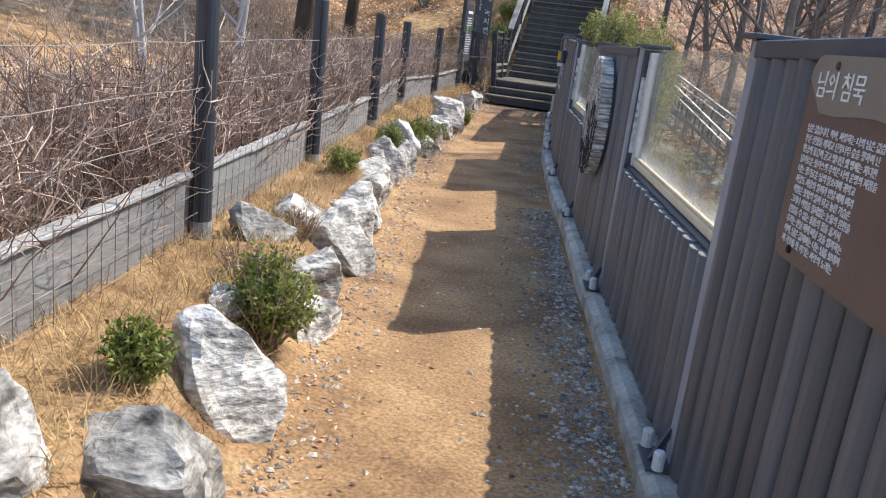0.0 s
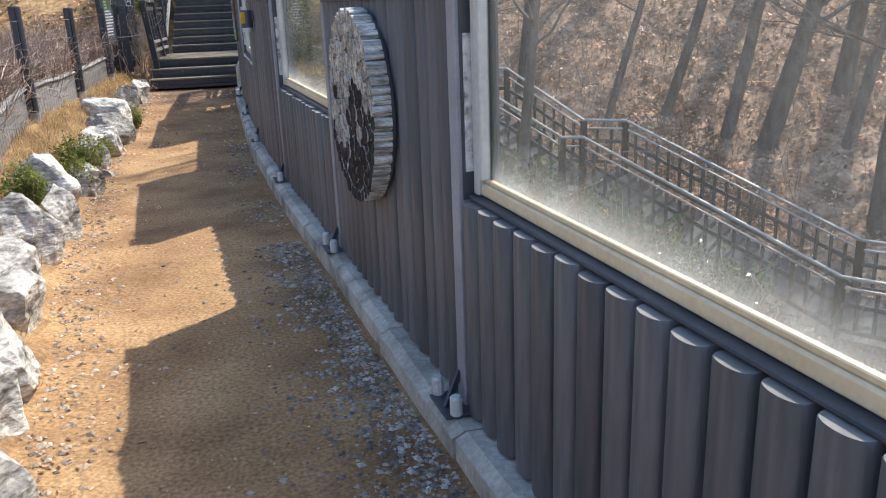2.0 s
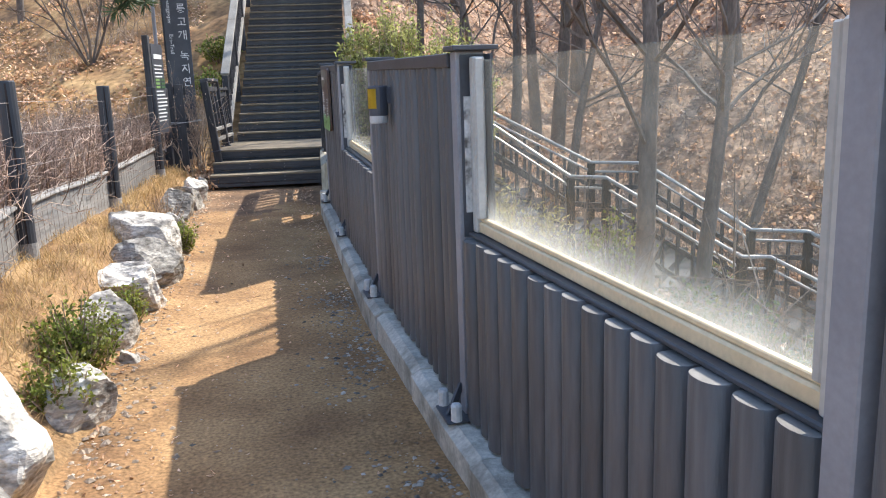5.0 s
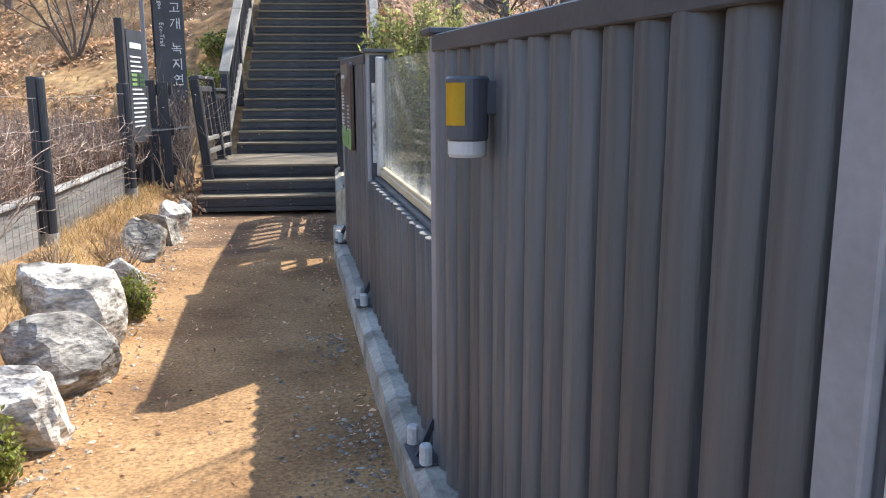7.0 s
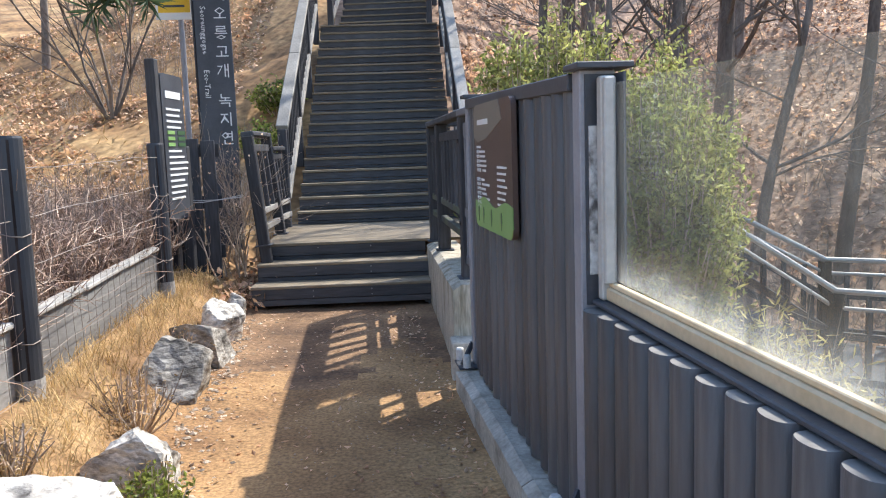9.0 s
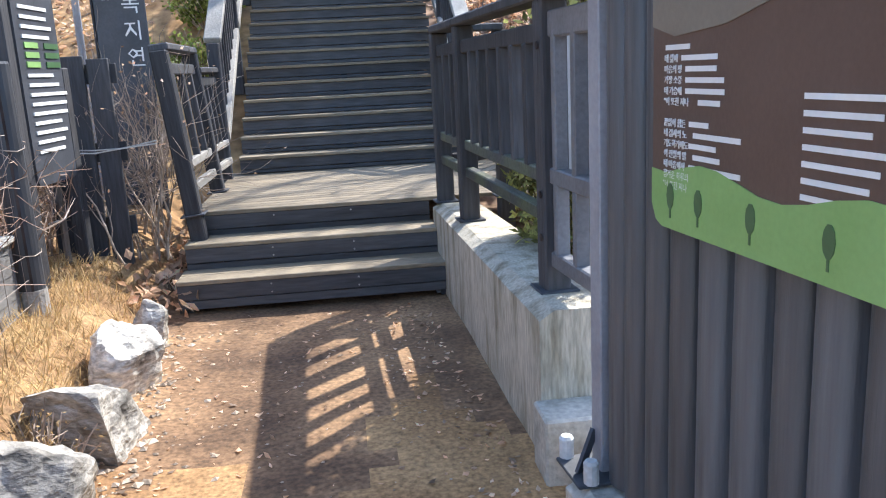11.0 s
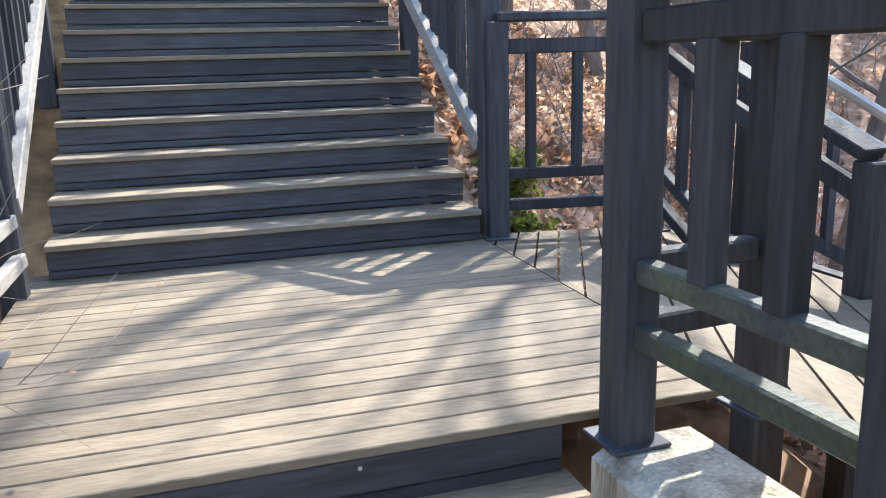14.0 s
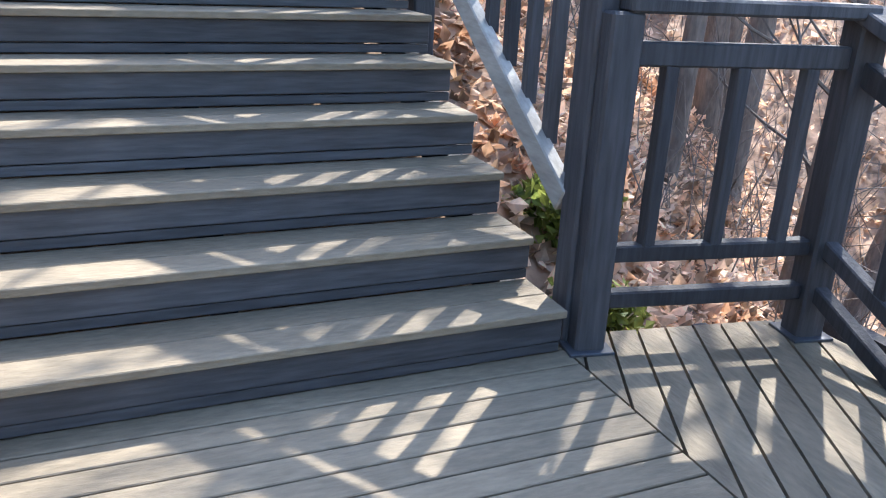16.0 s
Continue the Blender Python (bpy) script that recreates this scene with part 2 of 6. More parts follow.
def dusty_glass():
    m = bpy.data.materials.new("dusty_glass")
    m.use_nodes = True
    nt = m.node_tree
    n, ln = nt.nodes, nt.links
    for x in list(n):
        n.remove(x)
    out = n.new("ShaderNodeOutputMaterial")
    clear = n.new("ShaderNodeBsdfTransparent")
    clear.inputs[0].default_value = (0.93, 0.95, 0.94, 1)
    gloss = n.new("ShaderNodeBsdfGlossy")
    gloss.inputs["Roughness"].default_value = 0.03
    face = n.new("ShaderNodeLayerWeight")
    face.inputs[0].default_value = 0.5
    powr = n.new("ShaderNodeMath")
    powr.operation = "POWER"
    powr.inputs[1].default_value = 5.0
    ln.new(face.outputs["Facing"], powr.inputs[0])
    fres = n.new("ShaderNodeMath")
    fres.operation = "MULTIPLY_ADD"
    fres.inputs[1].default_value, fres.inputs[2].default_value = 0.45, 0.02
    ln.new(powr.outputs[0], fres.inputs[0])
    pane = n.new("ShaderNodeMixShader")
    ln.new(fres.outputs[0], pane.inputs[0])
    ln.new(clear.outputs[0], pane.inputs[1])
    ln.new(gloss.outputs[0], pane.inputs[2])
    dust = n.new("ShaderNodeBsdfTranslucent")
    dust.inputs[0].default_value = (0.62, 0.63, 0.60, 1)
    tc = n.new("ShaderNodeTexCoord")
    sep = n.new("ShaderNodeSeparateXYZ")
    ln.new(tc.outputs["Generated"], sep.inputs[0])
    nz = n.new("ShaderNodeTexNoise")
    nz.inputs["Scale"].default_value = 3.5
    nz.inputs["Detail"].default_value = 6
    ln.new(tc.outputs["Object"], nz.inputs["Vector"])
    low = n.new("ShaderNodeMapRange")       # grime gathers along the lower edge
    low.inputs[1].default_value, low.inputs[2].default_value = 0.0, 0.26
    low.inputs[3].default_value, low.inputs[4].default_value = 0.76, 0.0
    ln.new(sep.outputs[2], low.inputs[0])
    fall = n.new("ShaderNodeMath")
    fall.operation = "POWER"
    fall.inputs[1].default_value = 2.2
    ln.new(low.outputs[0], fall.inputs[0])
    mulm = n.new("ShaderNodeMath")
    mulm.operation = "MULTIPLY"
    ln.new(fall.outputs[0], mulm.inputs[0])
    ln.new(nz.outputs[0], mulm.inputs[1])
    film = n.new("ShaderNodeMath")
    film.operation = "MULTIPLY_ADD"
    film.inputs[1].default_value, film.inputs[2].default_value = 0.06, 0.002
    ln.new(nz.outputs[0], film.inputs[0])
    tot = n.new("ShaderNodeMath")
    tot.operation = "ADD"
    tot.use_clamp = True
    ln.new(mulm.outputs[0], tot.inputs[0])
    ln.new(film.outputs[0], tot.inputs[1])
    fin = n.new("ShaderNodeMixShader")
    ln.new(tot.outputs[0], fin.inputs[0])
    ln.new(pane.outputs[0], fin.inputs[1])
    ln.new(dust.outputs[0], fin.inputs[2])
    ln.new(fin.outputs[0], out.inputs[0])
    return m


M_GLASS = dusty_glass()


# ---- mesh helpers ----
def mesh_of(bm, name, mat, smooth=False):
    me = bpy.data.meshes.new(name)
    bm.normal_update()
    bm.to_mesh(me)
    bm.free()
    me.materials.append(mat)
    if smooth:
        me.shade_smooth()
    return me


def part(name, bm, mat, parent, label="", smooth=False):
    """One mesh object under a thing or under a part."""
    ob = new(name, mesh_of(bm, name, mat, smooth))
    ob.parent = parent
    if label:
        ob["label"] = label
    return ob


def shared(name, me, parent, m):
    ob = new(name, me)
    ob.parent = parent
    ob.matrix_basis = m
    return ob


def thing(name, label, category, group="", at=(0, 0, 0), rz=0.0):
    ob = new(name)
    ob.empty_display_size = 0.1
    ob.matrix_basis = pose(*at, 0, 0, rz)
    return tagged(ob, label, category, group)


def solid(name, bm, mat, label, category, group="", kind="", m=None, smooth=False):
    ob = new(name, mesh_of(bm, name, mat, smooth))
    if m is not None:
        ob.matrix_basis = m
    return tagged(ob, label, category, group, kind)


def raw(name, verts, faces, mat, label="", category="", group="", kind="", smooth=False, parent=None):
    me = bpy.data.meshes.new(name)
    me.from_pydata([tuple(v) for v in verts], [], [tuple(int(i) for i in f) for f in faces])
    me.materials.append(mat)
    if smooth:
        me.shade_smooth()
    ob = new(name, me)
    ob.parent = parent
    return tagged(ob, label, category, group, kind)


def box(bm, x0, x1, y0, y1, z0, z1, bev=0.0):
    v = [bm.verts.new(p) for p in ((x0, y0, z0), (x1, y0, z0), (x1, y1, z0), (x0, y1, z0), (x0, y0, z1), (x1, y0, z1), (x1, y1, z1), (x0, y1, z1))]
    fs = [bm.faces.new([v[i] for i in f]) for f in ((3, 2, 1, 0), (4, 5, 6, 7), (0, 1, 5, 4), (1, 2, 6, 5), (2, 3, 7, 6), (3, 0, 4, 7))]
    if bev:
        bmesh.ops.bevel(bm, geom=list({e for f in fs for e in f.edges}), offset=bev, segments=1, affect="EDGES", profile=0.5)
    return bm


def B(*a, bev=0.0):
    return box(bmesh.new(), *a, bev=bev)


def beam(p0, p1, w, h, bev=0.004, bm=None):
    """A squared timber from p0 to p1 (centre line), w wide and h high."""
    bm = bm or bmesh.new()
    p0, p1 = Vector(p0), Vector(p1)
    d = (p1 - p0)
    a = d.normalized()
    side = a.cross(Vector((0, 0, 1)))
    if side.length < 1e-4:
        side = Vector((1, 0, 0))
    side.normalize()
    up = side.cross(a)
    v = []
    for q in (p0, p1):
        for s, t in ((-1, -1), (1, -1), (1, 1), (-1, 1)):
            v.append(bm.verts.new(q + side * (s * w / 2) + up * (t * h / 2)))
    fs = [bm.faces.new([v[i] for i in f]) for f in ((3, 2, 1, 0), (4, 5, 6, 7), (0, 1, 5, 4), (1, 2, 6, 5), (2, 3, 7, 6), (3, 0, 4, 7))]
    bmesh.ops.recalc_face_normals(bm, faces=fs)
    if bev:
        bmesh.ops.bevel(bm, geom=list({e for f in fs for e in f.edges}), offset=bev, segments=1, affect="EDGES", profile=0.5)
    return bm


def tube(points, radii, n=8, bm=None, caps=True):
    """A round bar through the points, with a radius at each."""
    bm = bm or bmesh.new()
    pts = [Vector(p) for p in points]
    rings = []
    for i, p in enumerate(pts):
        a = (pts[min(i + 1, len(pts) - 1)] - pts[max(i - 1, 0)]).normalized()
        ref = Vector((0, 0, 1)) if abs(a.z) < 0.9 else Vector((1, 0, 0))
        s = a.cross(ref).normalized()
        t = s.cross(a)
        r = radii[i] if hasattr(radii, "__len__") else radii
        rings.append([bm.verts.new(p + s * (r * math.cos(2 * math.pi * k / n)) + t * (r * math.sin(2 * math.pi * k / n))) for k in range(n)])
    for r0, r1 in zip(rings, rings[1:]):
        for k in range(n):
            bm.faces.new((r0[k], r0[(k + 1) % n], r1[(k + 1) % n], r1[k]))
    if caps:
        bm.faces.new(rings[0][::-1])
        bm.faces.new(rings[-1])
    bmesh.ops.recalc_face_normals(bm, faces=bm.faces[:])
    return bm


WORDS = []


def lettering(text, size, mat, parent, m, name="lettering"):
    """Asks for printed words; x runs along the line, y up, the face looks along z."""
    WORDS.append((text, size, mat, parent, m, name))


def print_words():
    """Makes all the words asked for into thin mesh letters."""
    made = []
    for text, size, mat, parent, m, name in WORDS:
        cu = bpy.data.curves.new("words", "FONT")
        cu.body, cu.size, cu.extrude, cu.resolution_u = text, size, 0.0012, 1
        tmp = bpy.data.objects.new("words", cu)
        scene.collection.objects.link(tmp)
        made.append(tmp)
    dg = bpy.context.evaluated_depsgraph_get()
    for tmp, (text, size, mat, parent, m, name) in zip(made, WORDS):
        me = bpy.data.meshes.new_from_object(tmp.evaluated_get(dg))
        me.materials.clear()
        me.materials.append(mat)
        ob = new(name, me)
        ob.parent = parent
        ob.matrix_basis = m
    for tmp in made:
        bpy.data.objects.remove(tmp)


def lerp(a, b, t):
    return a + (b - a) * t


def along(table, y):
    """Straight-line reading of (y, value) rows."""
    if y <= table[0][0]:
        (y0, a), (y1, b) = table[0], table[1]
    elif y >= table[-1][0]:
        (y0, a), (y1, b) = table[-2], table[-1]
    else:
        for (y0, a), (y1, b) in zip(table, table[1:]):
            if y <= y1:
                break
    return a + (b - a) * (y - y0) / (y1 - y0)


# ---- plan: fence line, edge of the path, posts ----
NODES = [(0.783, 0.864), (0.462, 2.985), (0.115, 5.204), (-0.212, 7.342), (-0.542, 9.434), (-0.809, 11.44), (-1.010, 13.59), (-1.194, 15.62)]
TOPS = [1.74, 1.71, 1.655, 1.65, 1.66, 1.69, 1.733, 1.775]
KERB = [0.11, 0.115, 0.12, 0.127, 0.15, 0.18, 0.207, 0.24]
FENCE = [(-6.0, 1.82)] + [(y, x) for x, y in NODES] + [(18.65, -1.43), (20.6, -1.0)]
EDGE = [(-6.0, -0.2), (2.67, -1.13), (3.75, -1.35), (6.25, -1.72), (7.8, -2.05), (9.5, -2.25), (11.4, -2.52), (13.8, -2.76), (15.4, -2.90), (17.2, -3.02), (20.0, -3.2)]
POSTS = [(-2.19, 4.05, 0.33), (-2.58, 6.72, 0.33), (-2.92, 9.5, 0.36), (-3.30, 12.1, 0.44), (-3.42, 14.8, 0.40), (-3.52, 17.4, 0.44)]
LEFT = [(-6.0, -1.0), (1.4, -1.85)] + [(y, x) for x, y, _ in POSTS] + [(20.5, -3.95)]
BED = [(-6.0, 0.3), (4.0, 0.33), (9.5, 0.36), (12.1, 0.42), (15.0, 0.40), (17.6, 0.42), (19.5, 0.45)]
DECK, T1Z, T2Z = 0.662, 0.345, 0.505
RISE, RUN, NOSE1 = 0.155, 0.242, 20.62
SX0, SX1 = -2.88, -0.93


def smooth(a, b, x):
    t = min(1.0, max(0.0, (x - a) / (b - a)))
    return t * t * (3 - 2 * t)


def path_z(y):
    return 0.13 * smooth(11.0, 18.5, y)


def stair_z(y):
    if y < NOSE1:
        return DECK
    z = DECK + RISE / RUN * min(y - NOSE1, 4.6)
    if y > 26.3:
        z += 0.62 * min(y - 26.3, 6.0) + 0.28 * max(0.0, y - 32.3)
    return z


def ground_z(x, y):
    """Height of the land."""
    n = 0.10 * (noise.noise((x * 0.35, y * 0.35, 0.0))) + 0.04 * noise.noise((x * 1.3, y * 1.3, 3.0))
    xf, xe, xl = along(FENCE, y), along(EDGE, y), along(LEFT, y)
    pz = path_z(y)
    # the hill ahead, that the long stairs climb
    hill = stair_z(y) - 0.42
    if x < SX0 - 0.4:
        hill -= 0.30 * min(SX0 - 0.4 - x, 9.0) * smooth(20.5, 27.0, y)
    if x > SX1 + 0.5:
        hill -= 0.75 * min(x - SX1 - 0.5, 8.0)
    if y < 19.2:
        hill = -9.0
    if x >= xf + 0.10:                                   # behind the fence the ground drops to a gully, then climbs
        d = x - xf - 0.10
        side = max(0.05 - 0.55 * d, -4.6) if y < 17 else max(0.05 - 0.42 * d, -3.2)
        v = (x - 3.6) * 0.60 + (y - 20.5) * 0.80
        bank = -3.2 + 0.56 * max(-3.0, min(v, 26.0)) + 0.18 * max(0.0, v - 26.0)
        z = max(side, bank, hill) + n * smooth(0.2, 2.0, d) * 2.0
        return z
    if x >= xe:
        z = pz + 0.012 * noise.noise((x * 2.5, y * 2.5, 7.0)) + 0.02 * smooth(xe + 0.35, xe, x)
    else:
        d = xe - x
        bz = along(BED, y)
        z = lerp(pz + 0.02, bz, smooth(0.0, 0.42, d)) + 0.02 * noise.noise((x * 3, y * 3, 1.0))
        if x < xl:
            far = xl - x
            up = 0.115 * max(0.0, far - 2.0) + n * smooth(0.3, 3.0, far) * 2
            up += 0.10 * max(0.0, y - 16.0) * smooth(1.0, 6.0, far)
            z = bz + 0.03 + min(up, 16.0)
    return max(z, hill + n * 1.5) if y > 19.2 else z


def axis(near0, near1, step, far0, far1):
    a = list(np.arange(near0, near1 + 1e-6, step))
    s, lo = step, near0
    left = []
    while lo > far0:
        s *= 1.22
        lo -= s
        left.append(lo)
    s, hi = step, near1
    right = []
    while hi < far1:
        s *= 1.22
        hi += s
        right.append(hi)
    return left[::-1] + a + right


def build_ground():
    xs = [x - 11.4 for x in axis(-4.6, -4.6, 0.3, -250, -4.6)] + list(np.arange(-15.7, -4.65, 0.3)) + list(np.arange(-4.6, 2.2 + 1e-6, 0.11)) + list(np.arange(2.2 + 0.3, 16.0, 0.3))
    ys = [y for y in axis(-0.6, 21.0, 0.14, -200, 21.0)] + list(np.arange(21.0 + 0.3, 38.0, 0.3))
    for a, far in ((xs, 260), (ys, 320)):
        s = 0.3
        while a[-1] < far:
            s *= 1.25
            a.append(a[-1] + s)
    verts = [(x, y, ground_z(x, y)) for y in ys for x in xs]
    w = len(xs)
    faces = [(j * w + i, j * w + i + 1, (j + 1) * w + i + 1, (j + 1) * w + i) for j in range(len(ys) - 1) for i in range(w - 1)]
    g = raw("ground", verts, faces, M_GROUND, "sandy orange-brown earth path and leaf-strewn slopes", "ground", kind="structure", smooth=True)
    for m in (M_BEDSOIL, M_FIELD, M_BANK, M_DAMP):
        g.data.materials.append(m)
    for p in g.data.polygons:
        x, y, z = p.center
        w = 0.10 * noise.noise((x * 3, y * 3, 0))
        if x > along(FENCE, min(y, 20.6)) + 0.1 or (y > 19.4 and x > SX0):
            p.material_index = 3
        elif x < along(LEFT, min(y, 20.0)) - 0.9 + w or y > 19.4:
            p.material_index = 2
        elif x < along(EDGE, y) - 0.06 + w:
            p.material_index = 1
        elif y > 16.0 + 1.6 * noise.noise((x * 1.5, y * 0.8, 5)) + 6 * w:
            p.material_index = 4
    return g


build_ground()

# ---- the fence with its log panels and glass ----
def half_log_mesh(name, r=0.068, deep=0.85, low=False):
    """A half-round log one metre high, its rounded face along +y; a low one has a paler top that imitates sun on it."""
    bm = bmesh.new()
    n = 15
    prof = [(r * math.cos(math.pi * k / (n - 1)), 0.012 + r * deep * max(0.0, math.sin(math.pi * k / (n - 1))) ** 0.5) for k in range(n)]
    prof = [(r, 0.0)] + prof + [(-r, 0.0)]
    lo = [bm.verts.new((x, y, 0)) for x, y in prof]
    hi = [bm.verts.new((x, y, 0.994)) for x, y in prof]
    for k in range(len(prof) - 1):
        bm.faces.new((lo[k + 1], lo[k], hi[k], hi[k + 1]))
    rim, hi = hi, [bm.verts.new((x * 0.95, y * 0.955 + 0.002, 1)) for x, y in prof]
    for k in range(len(prof) - 1):
        bm.faces.new((rim[k + 1], rim[k], hi[k], hi[k + 1]))
    bm.faces.new((rim[0], rim[-1], hi[-1], hi[0]))
    top_face = bm.faces.new(hi)
    for f in (top_face, bm.faces.new(lo[::-1])):
        for e in f.edges:
            e.smooth = False
    top_face.material_index = 1 if low else 0
    bmesh.ops.recalc_face_normals(bm, faces=bm.faces[:])
    me = mesh_of(bm, name, M_PAINT, True)
    # paler than the paint: sunlight on the low logs' tops, put into the colour
    me.materials.append(M_BOARD)
    return me


ME_LOG = half_log_mesh("log")
ME_LOW = half_log_mesh("log", deep=0.87, low=True)
PANEL = "log fence panels"


def seg(i):
    (x0, y0), (x1, y1) = NODES[i], NODES[i + 1]
    return math.hypot(x1 - x0, y1 - y0), math.degrees(math.atan2(y1 - y0, x1 - x0))


def logs(parent, length, z0a, z0b, z1a, z1b, a=0.06, b=0.06, me=None):
    n = max(3, round((length - a - b) / 0.132))
    p = (length - a - b) / n
    for k in range(n):
        x = a + p * (k + 0.5)
        t = x / length
        lo, hi = lerp(z0a, z0b, t), lerp(z1a, z1b, t) + random.uniform(-0.006, 0.004)
        shared("log", me or ME_LOG, parent, Matrix.Translation((x + random.uniform(-0.003, 0.003), random.uniform(-0.006, 0.004), lo)) @ Matrix.Diagonal((random.uniform(0.85, 0.885) * p / 0.138, random.uniform(0.94, 1.06), hi - lo, 1)))


def feet(parent, x, z):
    """Pale bolt caps and the anchor plate at a post's foot."""
    ap = part("anchor_plate", B(x - 0.10, x + 0.10, -0.06, 0.16, z, z + 0.012, bev=0.003), M_DARK, parent)
    for dx, dy in ((-0.085, 0.115), (0.095, 0.125)):
        part("bolt_cap", tube([(x + dx, dy, z + 0.01), (x + dx, dy, z + 0.075), (x + dx, dy, z + 0.085)], [0.024, 0.024, 0.017], 10), M_CAP, ap, "pale plastic bolt cap")
    part("brace", beam((x - 0.02, 0.13, z + 0.01), (x + 0.02, 0.06, z + 0.13), 0.012, 0.03, 0), M_DARK, ap)


def post_cap(parent, x, z, glass_side):
    part("cap_plate", B(x - 0.06 + min(0, glass_side * 0.03), x + 0.06 + max(0, glass_side * 0.03), -0.10, 0.085, z, z + 0.02, bev=0.003), M_DARK, parent)


def log_panel(i, label, near_glass=True, far_glass=True):
    ln, rz = seg(i)
    t = thing("log_fence", label, "fence", PANEL, (*NODES[i], 0), rz)
    ka, kb, ta, tb = KERB[i], KERB[i + 1], TOPS[i], TOPS[i + 1]
    logs(t, ln, ka + 0.01, kb + 0.01, ta - 0.05, tb - 0.05, 0.045, 0.045)
    # backing whose near-black colour deepens the shade in the log gaps
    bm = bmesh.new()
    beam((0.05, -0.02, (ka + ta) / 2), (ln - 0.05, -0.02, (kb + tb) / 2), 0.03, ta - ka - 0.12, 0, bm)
    part("backing", bm, M_GAPSHADE, t)
    part("top_rail", beam((0.045, 0.012, ta - 0.028), (ln - 0.045, 0.012, tb - 0.028), 0.125, 0.056), M_DARK, t, "dark steel top rail")
    for x, k, h, g in ((0.0, ka, ta, near_glass), (ln, kb, tb, far_glass)):
        part("post", B(x - 0.038, x + 0.038, -0.055, 0.062, k, h + 0.004, bev=0.004), M_POST, t, "light grey painted steel post")
        post_cap(t, x, h + 0.005, (-1 if x == 0 else 1) if g else 0)
        feet(t, x, k)
    return t, ln


def glass_panel(i, sill, label):
    ln, rz = seg(i)
    t = thing("glass_fence", label, "fence", PANEL, (*NODES[i], 0), rz)
    ka, kb, ta, tb = KERB[i], KERB[i + 1], TOPS[i], TOPS[i + 1]
    sa, sb = sill
    logs(t, ln, ka + 0.01, kb + 0.01, sa, sb, 0.045, 0.045, ME_LOW)
    # same near-black backing, painting shade into the gaps of the low logs
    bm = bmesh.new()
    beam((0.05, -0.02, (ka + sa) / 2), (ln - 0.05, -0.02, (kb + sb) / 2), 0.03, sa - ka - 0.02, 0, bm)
    part("backing", bm, M_GAPSHADE, t)
    part("ledge", beam((0.05, -0.006, sa + 0.012), (ln - 0.05, -0.006, sb + 0.012), 0.075, 0.016), M_DARK, t)
    fr = part("bottom_frame", beam((0.062, -0.024, sa + 0.044), (ln - 0.062, -0.024, sb + 0.044), 0.052, 0.044, 0.006), M_SILL, t, "cream glazing frame")
    part("glazing_bead", beam((0.062, -0.018, sa + 0.074), (ln - 0.062, -0.018, sb + 0.074), 0.02, 0.016, 0.003), M_SILL, fr)
    for x, s, h in ((0.082, sa, ta), (ln - 0.082, sb, tb)):
        sf = part("side_frame", B(x - 0.022, x + 0.022, -0.035, 0.015, s + 0.022, h - 0.02, bev=0.006), M_ALU, t, "pale aluminium glazing frame")
        part("side_bead", B(x - 0.012 + (0.034 if x < 1 else -0.034), x + 0.012 + (0.034 if x < 1 else -0.034), -0.02, 0.012, s + 0.08, h - 0.025, bev=0.004), M_ALU, sf)
        e, g = (0.0, 1) if x < 1 else (ln, -1)
        part("joint_cover", B(min(e + g * 0.039, e + g * 0.044), max(e + g * 0.039, e + g * 0.044), -0.06, 0.046, s, h - 0.01), M_DARK, t)
        # strip of flaking paint, coloured white for the sunlit flank of the post
        part("paint_strip", B(min(e + g * 0.0445, e + g * 0.052), max(e + g * 0.0445, e + g * 0.052), 0.004, 0.036, s + 0.10, h - 0.17), M_SUNFLAKE, t, "peeling paint strip whitened as sunlit post side")
        part("back_cover", B(min(e + g * 0.045, e + g * 0.12), max(e + g * 0.045, e + g * 0.07), -0.06, -0.052, s, h - 0.01), M_DARK, t)
    za, zb = sa + 0.075, sb + 0.075
    bm = bmesh.new()
    beam((0.09, -0.026, (za + ta - 0.03) / 2), (ln - 0.09, -0.026, (zb + tb - 0.03) / 2), 0.010, ta - 0.03 - za, 0, bm)
    part("pane", bm, M_GLASS, t, "dusty clear glass pane").visible_shadow = False
    return t, ln


def rounded_plate(x0, x1, z0, z1, y0, y1, r=0.05, n=5):
    """A board with rounded corners standing in the x-z plane."""
    bm = bmesh.new()
    pts = []
    for cx, cz, a0 in ((x1 - r, z1 - r, 0), (x0 + r, z1 - r, 90), (x0 + r, z0 + r, 180), (x1 - r, z0 + r, 270)):
        for k in range(n + 1):
            a = radians(a0 + 90 * k / n)
            pts.append((cx + r * math.cos(a), cz + r * math.sin(a)))
    f = [bm.verts.new((x, y1, z)) for x, z in pts]
    b = [bm.verts.new((x, y0, z)) for x, z in pts]
    bm.faces.new(f)
    bm.faces.new(b[::-1])
    for k in range(len(pts)):
        k2 = (k + 1) % len(pts)
        bm.faces.new((f[k2], f[k], b[k], b[k2]))
    bmesh.ops.recalc_face_normals(bm, faces=bm.faces[:])
    return bm


def outline_plate(pts, y0, y1):
    """A thin plate with the outline pts in the x-z plane."""
    bm = bmesh.new()
    f = [bm.verts.new((x, y1, z)) for x, z in pts]
    b = [bm.verts.new((x, y0, z)) for x, z in pts]
    bm.faces.new(f)
    bm.faces.new(b[::-1])
    for k in range(len(pts)):
        k2 = (k + 1) % len(pts)
        bm.faces.new((f[k2], f[k], b[k], b[k2]))
    bmesh.ops.recalc_face_normals(bm, faces=bm.faces[:])
    return bm


